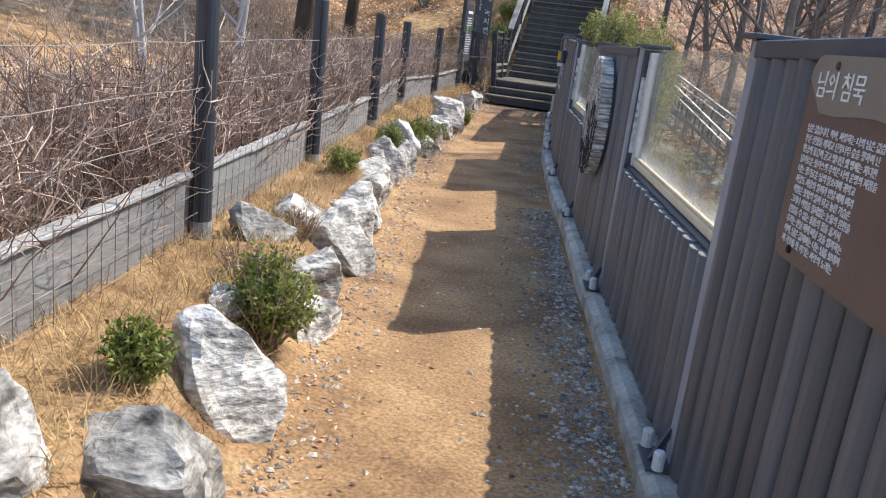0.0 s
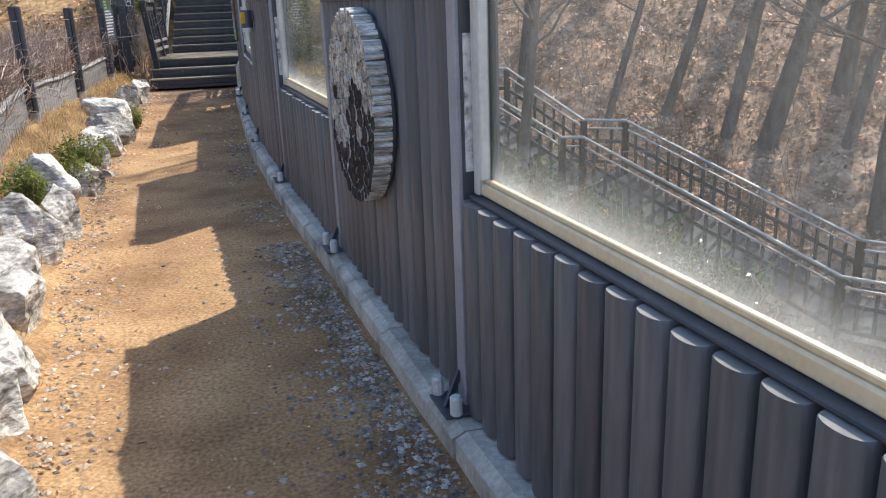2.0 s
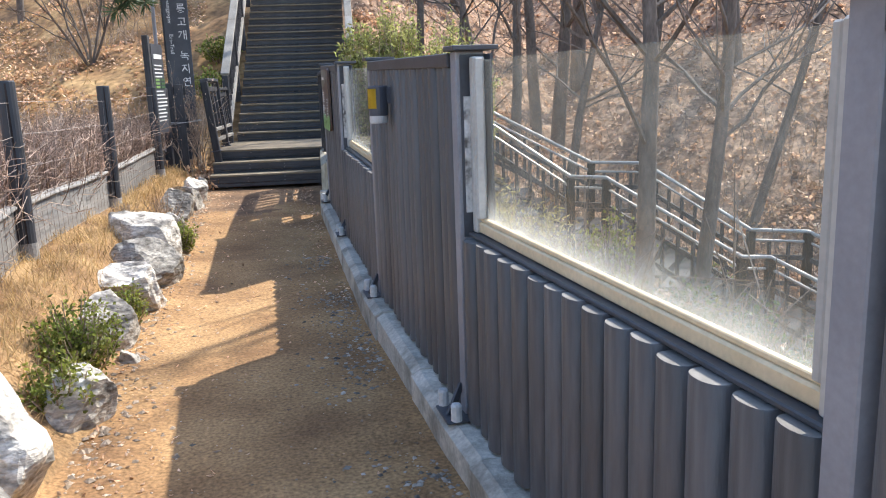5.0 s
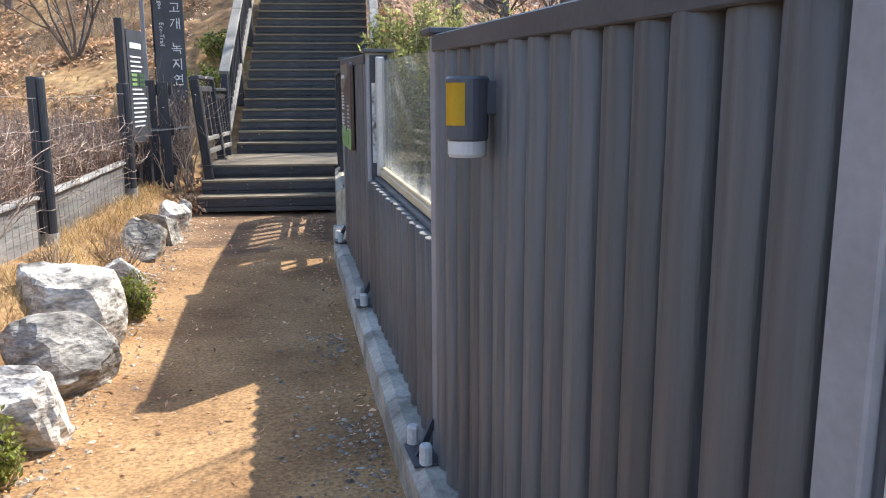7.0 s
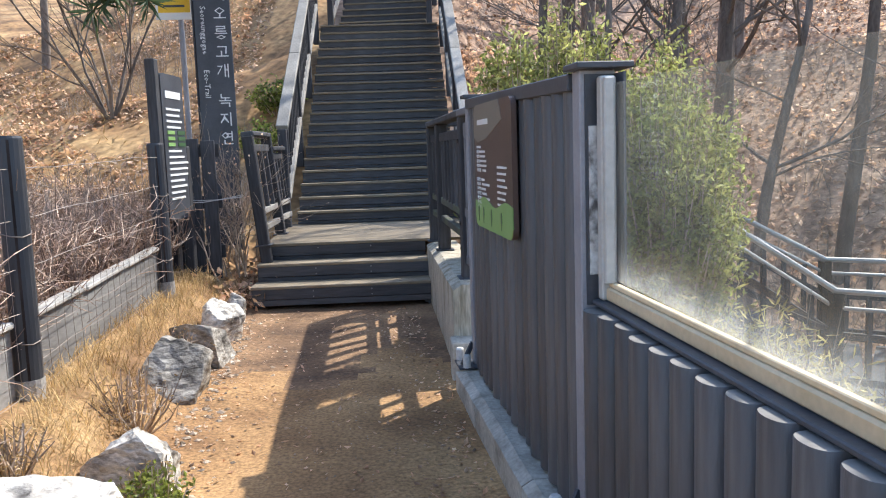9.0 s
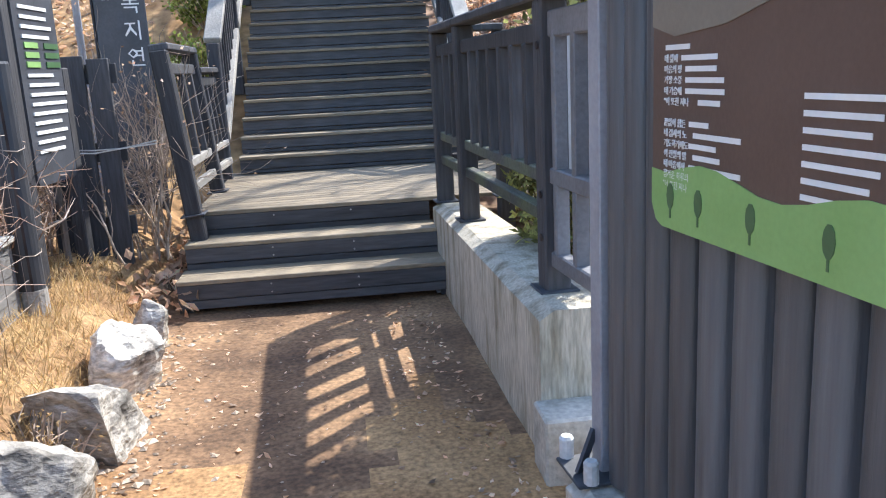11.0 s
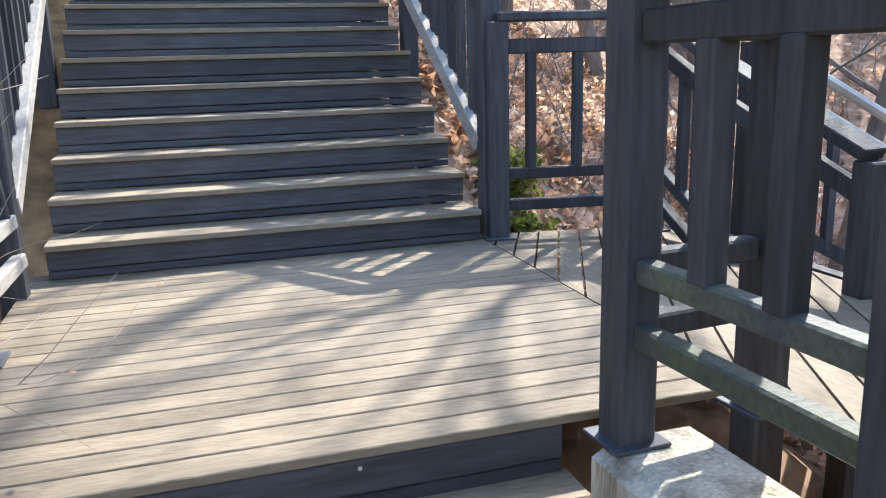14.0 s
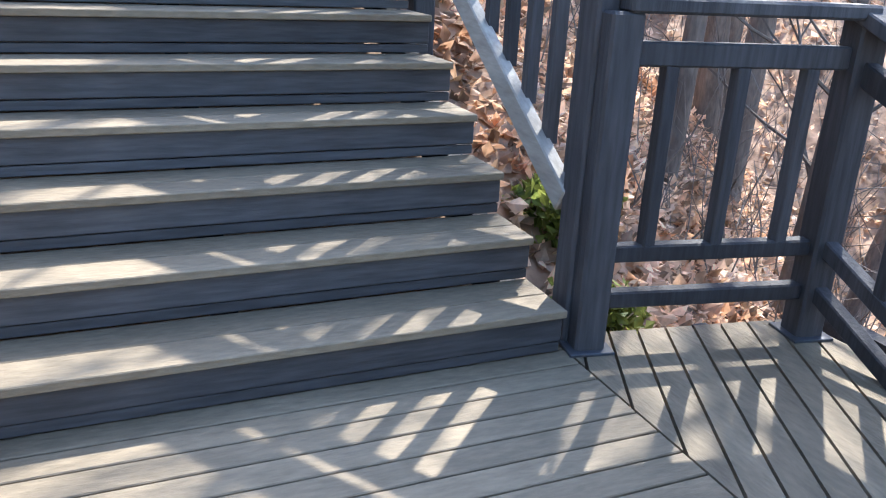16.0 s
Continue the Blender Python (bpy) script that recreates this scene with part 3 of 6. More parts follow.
log_panel(0, "charcoal half-log fence panel carrying a poem board", near_glass=False)
glass_panel(1, (0.925, 0.925), "dusty glass window over a low charcoal log fence")
log_panel(2, "charcoal half-log fence panel behind a round log mosaic")
glass_panel(3, (0.925, 0.93), "dusty glass window over a low charcoal log fence")
log_panel(4, "charcoal half-log fence panel carrying a wall lamp")
glass_panel(5, (0.975, 0.99), "dusty glass window over a low charcoal log fence")
log_panel(6, "charcoal half-log fence panel beside the concrete wall", far_glass=False)


def on_fence(i, x, y, z):
    """Pose of something mounted on a fence panel: x along, y out to the path, z up."""
    ln, rz = seg(i)
    return pose(*NODES[i], 0, 0, 0, rz) @ Matrix.Translation((x, y, z))


FACE = pose(0, 0, 0, 90, 0, 180)     # letters that read on a fence's path side


# the poem board
def poem_board():
    t = thing("poem_board", "brown and tan poem board with white lettering", "sign")
    t.matrix_basis = on_fence(0, 0, 0, 0)
    x0, x1, z0, z1 = 0.42, 1.46, 1.155, 1.675
    bd = part("board", rounded_plate(x0, x1, z0, z1, 0.075, 0.103, 0.06), M_SIGNBROWN, t)
    zb = z1 - 0.135
    pts = [(x1, zb - 0.012), (x1, z1 - 0.06)] + [(x1 - 0.06 + 0.06 * math.cos(radians(a)), z1 - 0.06 + 0.06 * math.sin(radians(a))) for a in (0, 30, 60, 90)] + [(x0 + 0.06, z1), (x0, z1 - 0.06), (x0, zb)]
    pts += [(lerp(x0, x1, k / 10), zb + 0.008 * math.sin(k * 1.3)) for k in range(1, 10)]
    tb = part("title_band", outline_plate(pts[1:], 0.101, 0.1055), M_SIGNTAN, t, "tan title band")
    lettering("님의 침묵", 0.072, M_WHITE, tb, Matrix.Translation((x1 - 0.055, 0.1075, z1 - 0.098)) @ FACE, "title")
    lines = ["님은 갔습니다. 아아, 사랑하는 나의 님은 갔습니다.", "푸른 산빛을 깨치고 단풍나무 숲을 향하여 난", "황금의 꽃같이 굳고 빛나던 옛 맹세는 차디찬", "날카로운 첫키스의 추억은 나의 운명의 지침을",
             "나는 향기로운 님의 말소리에 귀먹고", "사랑도 사람의 일이라 만날 때에 미리", "이별은 뜻밖의 일이 되고 놀란 가슴은", "그러나 이별을 쓸데없는 눈물의 원천을", "걷잡을 수 없는 슬픔의 힘을 옮겨서", "우리는 만날 때에 떠날 것을 염려하는", "아아, 님은 갔지마는 나는 님을 보내지", "제 곡조를 못 이기는 사랑의 노래는"]
    for k, s in enumerate(lines):
        lettering(s, 0.0235, M_WHITE, bd, Matrix.Translation((x1 - 0.055, 0.1045, z1 - 0.19 - 0.0262 * k)) @ FACE, "text_line")
    for x, z in ((x1 - 0.16, z1 - 0.025), (x1 - 0.12, z0 + 0.03), (x0 + 0.16, z1 - 0.025), (x0 + 0.12, z0 + 0.03)):
        part("screw", tube([(x, 0.103, z), (x, 0.1095, z)], [0.012, 0.009], 10), M_DARKCUT, bd)


poem_board()


# the round mosaic of log slices
def mosaic():
    t = thing("log_mosaic", "round yin-yang mosaic of pale and dark log slices", "wall art")
    cx, cz, R = 1.125, 1.125, 0.443
    t.matrix_basis = on_fence(2, cx, 0.0, cz)
    part("backing_disc", tube([(0, 0.068, 0), (0, 0.095, 0)], [R * 0.97, R * 0.97], 40), M_DARK, t)
    rnd = random.Random(7)

    def dark(x, z):
        """The dark half lies below; its head rises on one side, and the pale head dips on the other."""
        if math.hypot(x + 0.15, z + 0.075) < 0.205:
            return True
        if math.hypot(x - 0.21, z + 0.02) < 0.20:
            return False
        return z < (0.02 if x < -0.15 else -0.09)

    discs = []
    # a rim of larger slices, then the field filled from large to small
    a = 0.0
    while a < 2 * math.pi - 0.06:
        r = rnd.uniform(0.017, 0.036)
        step = 2 * math.asin(min(1, r / (R - r)))
        discs.append(((R - r) * math.cos(a + step / 2), (R - r) * math.sin(a + step / 2), r))
        a += step
    eyes = [(-0.15, -0.10, 0.042), (0.28, 0.045, 0.034)]
    discs += eyes
    for r_try, tries in ((0.040, 160), (0.033, 500), (0.027, 1300), (0.020, 5000), (0.015, 8000), (0.011, 8000)):
        for _ in range(tries):
            r = r_try * rnd.uniform(0.85, 1.1)
            q, b = R * math.sqrt(rnd.random()), rnd.uniform(0, 2 * math.pi)
            x, z = q * math.cos(b), q * math.sin(b)
            if q > R - r:
                continue
            if all((x - u) ** 2 + (z - v) ** 2 > (r + s - 0.0035) ** 2 for u, v, s in discs):
                discs.append((x, z, r))
    rest, discs = discs[298:], discs[:298]
    for key, end in (("pale_filler", M_PALECUT), ("dark_filler", M_DARKCUT)):
        fill = bmesh.new()
        for x, z, r in rest:
            if dark(x, z) == (end is M_DARKCUT):
                tube([(x, 0.085, z), (x, 0.085 + rnd.uniform(0.066, 0.080), z)], [r, r], 8, fill)
        tagged(part(key, fill, end, t), kind="stuff")
    n = 14
    meshes = {}
    for key, end in (("pale", M_PALECUT), ("dark", M_DARKCUT)):
        bm = bmesh.new()
        rings = []
        for y, r in ((0.0, 1.0), (0.97, 1.0), (1.0, 0.985), (1.0, 0.915), (0.975, 0.90)):
            rings.append([bm.verts.new((r * math.cos(2 * math.pi * k / n), y, r * math.sin(2 * math.pi * k / n))) for k in range(n)])
        for r0, r1 in zip(rings, rings[1:]):
            for k in range(n):
                f = bm.faces.new((r0[k], r0[(k + 1) % n], r1[(k + 1) % n], r1[k]))
                f.material_index = 1 if r0 is rings[0] or key == "pale" else 0
        bm.faces.new(rings[-1])
        bmesh.ops.recalc_face_normals(bm, faces=bm.faces[:])
        me = bpy.data.meshes.new(key + "_slice")
        bm.to_mesh(me)
        bm.free()
        me.materials.append(end)
        me.materials.append(M_BARKWHITE)
        meshes[key] = me
    for k, (x, z, r) in enumerate(discs):
        key = "dark" if dark(x, z) else "pale"
        if (x, z, r) in eyes:
            key = "pale" if k == discs.index(eyes[0]) else "dark"
        d = rnd.uniform(0.076, 0.086) + (0.004 if r > 0.03 else 0)
        shared("log_slice", meshes[key], t, pose(x, 0.085, z, rnd.uniform(-3, 3), rnd.uniform(0, 360), 0) @ Matrix.Diagonal((r * rnd.uniform(1.0, 1.06), d, r * 1.05, 1)))


mosaic()


def wall_lamp():
    t = thing("wall_lamp", "blue-grey round wall lamp with a yellow sticker", "lamp")
    t.matrix_basis = on_fence(4, 1.30, 0.0, 1.335)
    hs = part("housing", tube([(0, 0.135, 0.045), (0, 0.135, 0.05), (0, 0.135, 0.2), (0, 0.135, 0.206)], [0.051, 0.054, 0.056, 0.05], 24), M_LAMP, t, smooth=False)
    part("lens", tube([(0, 0.135, 0.004), (0, 0.135, 0.012), (0, 0.135, 0.045)], [0.046, 0.05, 0.05], 24), M_LENS, t, "frosted pale lens ring")
    part("bracket", B(-0.035, 0.035, 0.06, 0.10, 0.11, 0.195, bev=0.004), M_LAMP, t)
    bm = bmesh.new()
    ang = [radians(a) for a in range(96, 160, 7)]
    lo = [bm.verts.new((0.0575 * math.cos(a), 0.135 + 0.0575 * math.sin(a), 0.085)) for a in ang]
    hi = [bm.verts.new((0.0575 * math.cos(a), 0.135 + 0.0575 * math.sin(a), 0.19)) for a in ang]
    for k in range(len(ang) - 1):
        bm.faces.new((lo[k], lo[k + 1], hi[k + 1], hi[k]))
    bmesh.ops.solidify(bm, geom=bm.faces[:], thickness=0.0015)
    part("sticker", bm, M_YELLOW, hs, "yellow sticker")


wall_lamp()


def green_board():
    """The second poem board, with a painted meadow."""
    t = thing("poem_board", "brown poem board with a green meadow edge", "sign")
    t.matrix_basis = on_fence(6, 0, 0, 0)
    x0, x1, z0, z1 = 0.76, 1.60, 1.11, 1.715
    bd = part("board", rounded_plate(x0, x1, z0, z1, 0.075, 0.098, 0.05), M_SIGNBROWN, t)
    pts = [(x0, z0 + 0.14)] + [(lerp(x0, x1, k / 12), z0 + 0.135 + 0.02 * math.sin(k * 0.9)) for k in range(1, 12)] + [(x1, z0 + 0.13), (x1, z0 + 0.05), (x1 - 0.02, z0 + 0.012), (x1 - 0.05, z0), (x0 + 0.05, z0), (x0 + 0.02, z0 + 0.012), (x0, z0 + 0.05)]
    md = part("meadow", outline_plate(pts, 0.096, 0.1005), M_SIGNGREEN, t, "painted green meadow")
    for k, x in enumerate((x1 - 0.09, x1 - 0.21, x1 - 0.40, x1 - 0.62)):
        bm = outline_plate([(x + 0.016 * math.cos(a), z0 + 0.075 + 0.03 * math.sin(a)) for a in np.linspace(0, 2 * math.pi, 11)[:-1]], 0.0985, 0.102)
        part("painted_tree", bm, M_SIGNDKGREEN, md)
        part("painted_trunk", B(x - 0.003, x + 0.003, 0.0985, 0.102, z0 + 0.025, z0 + 0.05), M_SIGNDKGREEN, md)
    pts = [(x1, z1 - 0.16), (x1, z1 - 0.05)] + [(x1 - 0.05 + 0.05 * math.cos(radians(a)), z1 - 0.05 + 0.05 * math.sin(radians(a))) for a in (20, 50, 90)] + [(x0 + 0.25, z1), (x0 + 0.18, z1 - 0.09), (x1 - 0.30, z1 - 0.17), (x1 - 0.1, z1 - 0.185)]
    part("title_band", outline_plate(pts, 0.096, 0.1005), M_SIGNTAN, t, "tan title band")
    part("title_bar", B(x1 - 0.36, x1 - 0.10, 0.099, 0.1025, z1 - 0.10, z1 - 0.075), M_WHITE, t)
    left = ["", "네 삶에", "마음의 평", "가장 소중", "네 가슴에", "\"이 또한 지나", "", "끝없이 힘든", "네 감사의 노", "기도하기에도", "이 진실의 말", "네 마음에서", "힘겨운 하루의", "\"이 또한 지나"]
    rnd = random.Random(3)
    for k, s in enumerate(left):
        x = x1 - 0.055 - 0.0175 * len(s)
        if k != 6:
            part("text_bar", B(x - rnd.uniform(0.08, 0.2), x - 0.005, 0.0985, 0.1, z1 - 0.213 - 0.0228 * k, z1 - 0.202 - 0.0228 * k), M_WHITE, bd)
    for k, s in enumerate(left):
        if s:
            lettering(s, 0.0195, M_WHITE, bd, Matrix.Translation((x1 - 0.055, 0.0995, z1 - 0.215 - 0.0228 * k)) @ FACE, "text_line")
    for k in range(8):
        part("text_bar", B(x0 + 0.10 + 0.02 * (k % 3), x0 + 0.30, 0.0985, 0.1, z1 - 0.305 - 0.028 * k, z1 - 0.295 - 0.028 * k), M_WHITE, bd)


green_board()


# ---- kerb and concrete wall ----
def strip(rows, c=0.02):
    """A bar with a chamfered edge along rows of (left_x, right_x, y, z_low, z_high)."""
    bm = bmesh.new()
    rings = []
    for xl, xr, y, z0, z1 in rows:
        rings.append([bm.verts.new(p) for p in ((xl, y, z0), (xr, y, z0), (xr, y, z1), (xl + c * 1.6, y, z1), (xl, y, z1 - c))])
    n = 5
    for a, b in zip(rings, rings[1:]):
        for k in range(n):
            bm.faces.new((a[k], a[(k + 1) % n], b[(k + 1) % n], b[k]))
    bm.faces.new(rings[0])
    bm.faces.new(rings[-1][::-1])
    bmesh.ops.recalc_face_normals(bm, faces=bm.faces[:])
    return bm


def kerb_rows():
    rows = []
    ktab = [(-6.0, 0.10)] + [(y, k) for (x, y), k in zip(NODES, KERB)] + [(16.1, 0.25)]
    for y in np.arange(-3.0, 15.80, 0.2):
        x = along(FENCE, y)
        j = 0.008 * noise.noise((0, y * 3.0, 0))
        rows.append((x - 0.165 + j, x + 0.16, float(y), -0.25, along(ktab, y) + 0.006 * noise.noise((5, y * 2.0, 0))))
    return rows


def kerb():
    """Cast lengths butted end to end, each a little out of line."""
    rnd = random.Random(21)
    t = thing("kerb", "weathered pale concrete kerb under the fence", "kerb")
    t["kind"] = "structure"
    rows = kerb_rows()
    for k in range(0, len(rows) - 1, 5):
        j, dz = rnd.uniform(-0.008, 0.008), rnd.uniform(-0.006, 0.006)
        piece = [[xl + j, xr, y, z0, z1 + dz] for xl, xr, y, z0, z1 in rows[k:k + 6]]
        piece[0][2] += 0.006
        piece[-1][2] -= 0.006
        bm = strip(piece, 0.028)
        part("kerb_stone", bm, M_KERB, t)


kerb()
rows = []
for y in np.arange(15.98, 18.68, 0.15):
    f = (y - 15.98) / 2.66
    rows.append((lerp(-1.34, -1.425, f) + 0.006 * noise.noise((1, y * 3, 0)), lerp(-1.02, -1.16, f), float(y), -0.2, lerp(0.655, 0.645, f)))
solid("concrete_wall", strip(rows, 0.035), M_WALL, "stained low concrete retaining wall beside the steps", "wall", kind="structure")
bm = B(-1.37, -1.03, 15.80, 15.985, -0.2, 0.33, bev=0.008)
solid("concrete_block", bm, M_KERB, "pale concrete block between kerb and wall", "kerb", kind="structure")


# ---- lower steps, deck, stairs ----
def board_mesh(name, lx, ly, lz, mat, bev=0.004):
    return mesh_of(B(-lx / 2, lx / 2, -ly / 2, ly / 2, -lz, 0, bev=bev), name, mat)


def screws(parent, xs, y, z):
    for x in xs:
        part("screw", tube([(x, y, z), (x, y - 0.004, z)], [0.006, 0.005], 6), M_STEEL, parent)


def low_step(x0, x1, y, z, depth, name="lower_step"):
    t = thing(name, "weathered brown timber step with a dark riser", "step", "entrance steps")
    n = 2
    w = depth / n
    for k in range(n):
        part("tread_board", B(x0, x1, y + k * w + 0.002, y + (k + 1) * w - 0.002, z - 0.026, z, bev=0.004), M_TREAD, t)
    rb = part("riser_board", B(x0 + 0.004, x1 - 0.004, y + 0.006, y + 0.03, z - 0.118, z - 0.027, bev=0.003), M_RISER, t, "dark stained riser")
    part("lower_riser_board", B(x0 + 0.004, x1 - 0.004, y + 0.010, y + 0.032, z - 0.175, z - 0.123, bev=0.003), M_RISER, t)
    for x in (x0 + 0.03, x1 - 0.05):
        part("side_board", B(x - 0.03, x - 0.004, y + 0.034, y + depth, z - 0.20, z - 0.028), M_RISER, t)
        part("leg", B(x, x + 0.05, y + 0.04, y + 0.10, z - 0.42, z - 0.027), M_TIMBER, t)
    screws(rb, (lerp(x0, x1, 0.34), lerp(x0, x1, 0.66)), y + 0.006, z - 0.05)
    screws(rb, (lerp(x0, x1, 0.34), lerp(x0, x1, 0.66)), y + 0.006, z - 0.10)
    return t


low_step(-3.00, -1.385, 18.10, T1Z, 0.30)
low_step(-2.985, -1.41, 18.385, T2Z, 0.30)


def clip(poly, p, nrm):
    """The part of a polygon on the side of p that nrm points to."""
    out = []
    for a, b in zip(poly, poly[1:] + poly[:1]):
        da, db = (a - p).dot(nrm), (b - p).dot(nrm)
        if da >= 0:
            out.append(a)
        if da * db < 0:
            out.append(a.lerp(b, da / (da - db)))
    return out


def deck():
    t = thing("deck", "worn brown timber landing deck with dark joists", "deck")
    y0, y1 = 18.66, NOSE1 + 0.12
    n = 21
    w = (y1 - y0) / n
    for k in range(n):
        ya, yb = y0 + k * w, y0 + (k + 1) * w
        part("deck_board", B(-2.96, -0.905, ya + 0.0035, yb - 0.0035, DECK - 0.026, DECK, bev=0.003), M_TREAD, t)
    fas = part("fascia", B(-2.95, -1.43, y0 + 0.006, y0 + 0.03, DECK - 0.118, DECK - 0.028, bev=0.003), M_RISER, t, "dark stained fascia board")
    part("lower_fascia", B(-2.95, -1.43, y0 + 0.010, y0 + 0.032, DECK - 0.175, DECK - 0.122, bev=0.003), M_RISER, t)
    screws(fas, (-2.45, -1.95), y0 + 0.006, DECK - 0.05)
    for x in (-2.9, -2.2, -1.55, -0.3, 0.25):
        part("joist", B(x - 0.03, x + 0.03, y0 + 0.05, y1 - 0.02, DECK - 0.16, DECK - 0.03), M_RISER, t)
        part("pier", B(x - 0.05, x + 0.05, y1 - 0.22, y1 - 0.12, -2.2, DECK - 0.16), M_TIMBER, t)
    # boards of the side landing, laid askew and cut off along the seam, the back edge and the rail
    way = Vector((0.43, 0.90, 0)).normalized()
    side = Vector((way.y, -way.x, 0))
    region = [Vector((-0.90, 18.25, 0)), Vector((-0.90, 20.74, 0)), Vector((0.02, 20.60, 0)), Vector((0.10, 19.6, 0)), Vector((0.16, 18.25, 0))]
    o = Vector((-0.90, 20.74, 0))
    for k in range(-2, 24):
        lo, hi = k * 0.101 + 0.005, (k + 1) * 0.101 - 0.005
        poly = clip(clip(region, o + side * lo, side), o + side * hi, -side)
        if len(poly) < 3:
            continue
        bm = bmesh.new()
        top = [bm.verts.new((p.x, p.y, DECK)) for p in poly]
        bot = [bm.verts.new((p.x, p.y, DECK - 0.026)) for p in poly]
        bm.faces.new(top)
        bm.faces.new(bot[::-1])
        for i in range(len(poly)):
            j = (i + 1) % len(poly)
            bm.faces.new((top[j], top[i], bot[i], bot[j]))
        bmesh.ops.recalc_face_normals(bm, faces=bm.faces[:])
        part("cross_board", bm, M_DECKY, t)


deck()


def stair_flight(name, steps, x0, x1, y0, z0, rz=0.0):
    """A flight of dark timber steps: every tread of two boards, every riser of two."""
    t = thing(name, "dark-stained timber stairs climbing the hillside", "stairs", "", ((x0 + x1) / 2, y0, z0), rz)
    w = x1 - x0
    tr = mesh_of(B(-w / 2, w / 2, -0.02, 0.118, -0.026, 0, bev=0.003), "tread_board", M_TREAD)
    tr2 = mesh_of(B(-w / 2, w / 2, 0.122, RUN + 0.012, -0.026, 0, bev=0.003), "tread_board", M_TREAD)
    ri = mesh_of(B(-w / 2 + 0.003, w / 2 - 0.003, 0, 0.024, -0.112, -0.027, bev=0.003), "riser_board", M_RISER)
    ri2 = mesh_of(B(-w / 2 + 0.003, w / 2 - 0.003, 0.006, 0.028, -0.150, -0.117, bev=0.003), "riser_board", M_RISER)
    for k in range(steps):
        y, z = k * RUN, (k + 1) * RISE
        for me in (tr, tr2, ri, ri2):
            shared(me.name.split(".")[0], me, t, Matrix.Translation((0, y, z)))
    for x in (-w / 2 + 0.05, 0.0, w / 2 - 0.05):
        part("carriage", beam((x, 0.1, -0.10), (x, steps * RUN, steps * RISE - 0.16), 0.06, 0.2, 0), M_RISER, t)
    return t


stair_flight("stair_flight", 19, SX0, SX1, NOSE1, DECK)
LZ = DECK + 19 * RISE
LY = NOSE1 + 19 * RUN
t = thing("stair_landing", "dark timber landing between two stair flights", "deck")
for k in range(9):
    part("deck_board", B(SX0 - 0.05, SX1 + 0.05, LY + k * 0.13 - 0.005, LY + (k + 1) * 0.13 - 0.01, LZ - 0.026, LZ, bev=0.003), M_TREAD, t)
for x in (SX0 + 0.1, SX1 - 0.1):
    part("pier", B(x - 0.05, x + 0.05, LY + 0.5, LY + 0.6, LZ - 1.3, LZ - 0.03), M_TIMBER, t)
U0 = LY + 1.17
stair_flight("upper_stair_flight", 30, -2.72, -1.08, U0, LZ, -6.0)


# ---- railings ----
def rail_bay(parent, p, q, zp, zq, tops, n, post_p=True, post_q=True, drop=0.0, pw=0.10, top_mat=None, low_mat=None, ends=0.0, bw=0.045):
    """One bay: posts, top rail, sub rail, two low rails and n balusters. tops: heights over the foot of (top, sub, low 2, low 1)."""
    top, sub, l2, l1 = tops
    p, q = Vector((*p, 0)), Vector((*q, 0))
    d = (q - p).normalized()
    a, b = p + d * (pw / 2), q - d * (pw / 2)
    for on, c, z in ((post_p, p, zp), (post_q, q, zq)):
        if on:
            ang = math.degrees(math.atan2(d.y, d.x))
            po = part("post", B(-pw / 2, pw / 2, -pw / 2, pw / 2, -drop, top - 0.02, bev=0.008), M_TIMBER, parent)
            po.matrix_basis = pose(c.x, c.y, z, 0, 0, ang)
            pl = part("foot_plate", B(-pw * 0.75, pw * 0.75, -pw * 0.75, pw * 0.75, 0.0, 0.01, bev=0.002), M_DARK, parent)
            pl.matrix_basis = pose(c.x, c.y, z, 0, 0, ang)
    part("top_rail", beam((*p.xy, zp + top), (*q.xy, zq + top), 0.12, 0.045, 0.008), top_mat or M_TIMBER, parent)
    for h, w in ((sub, 0.07), (l2, 0.055), (l1, 0.055)):
        part("rail", beam((*a.xy, zp + h), (*b.xy, zq + h), 0.05, w, 0.006), (low_mat or M_TIMBER) if h != sub else M_TIMBER, parent)
    for k in range(n):
        f = (k + 0.5 + ends) / (n + 2 * ends)
        c = a.lerp(b, f)
        z = lerp(zp, zq, f)
        part("baluster", beam((*c.xy, z + l2 + 0.02), (*c.xy, z + sub - 0.03), bw, bw, 0.005), M_TIMBER, parent)


t = thing("deck_railing", "charcoal timber railing with mossy low rails on the concrete wall", "railing", "railings")
TOPS_W = (1.075, 0.945, 0.425, 0.275)
rail_bay(t, (-1.21, 16.26), (-1.29, 17.80), 0.652, 0.65, TOPS_W, 6, low_mat=M_MOSS, ends=0.5, bw=0.058)
rail_bay(t, (-1.29, 17.80), (-1.335, 18.52), 0.65, 0.647, TOPS_W, 2, post_p=False, low_mat=M_MOSS, ends=0.5, bw=0.058)
rail_bay(t, (-1.335, 18.52), (-0.93, 18.56), 0.65, 0.65, TOPS_W, 1, post_p=False, drop=0.6, bw=0.058)
for z, w, h in ((1.727, 0.12, 0.045), (1.62, 0.05, 0.09), (1.09, 0.055, 0.06), (0.78, 0.055, 0.06)):
    part("corner_rail", beam((-1.21, 16.26, z), (-1.165, 15.70, z), w, h, 0.006), M_GREY, t, "grey corner rail")
for f in (0.16, 0.5, 0.84):
    part("corner_slat", beam((lerp(-1.21, -1.165, f), lerp(16.26, 15.70, f), 0.80), (lerp(-1.21, -1.165, f), lerp(16.26, 15.70, f), 1.60), 0.05, 0.045, 0.005), M_GREY, t, "grey slat")
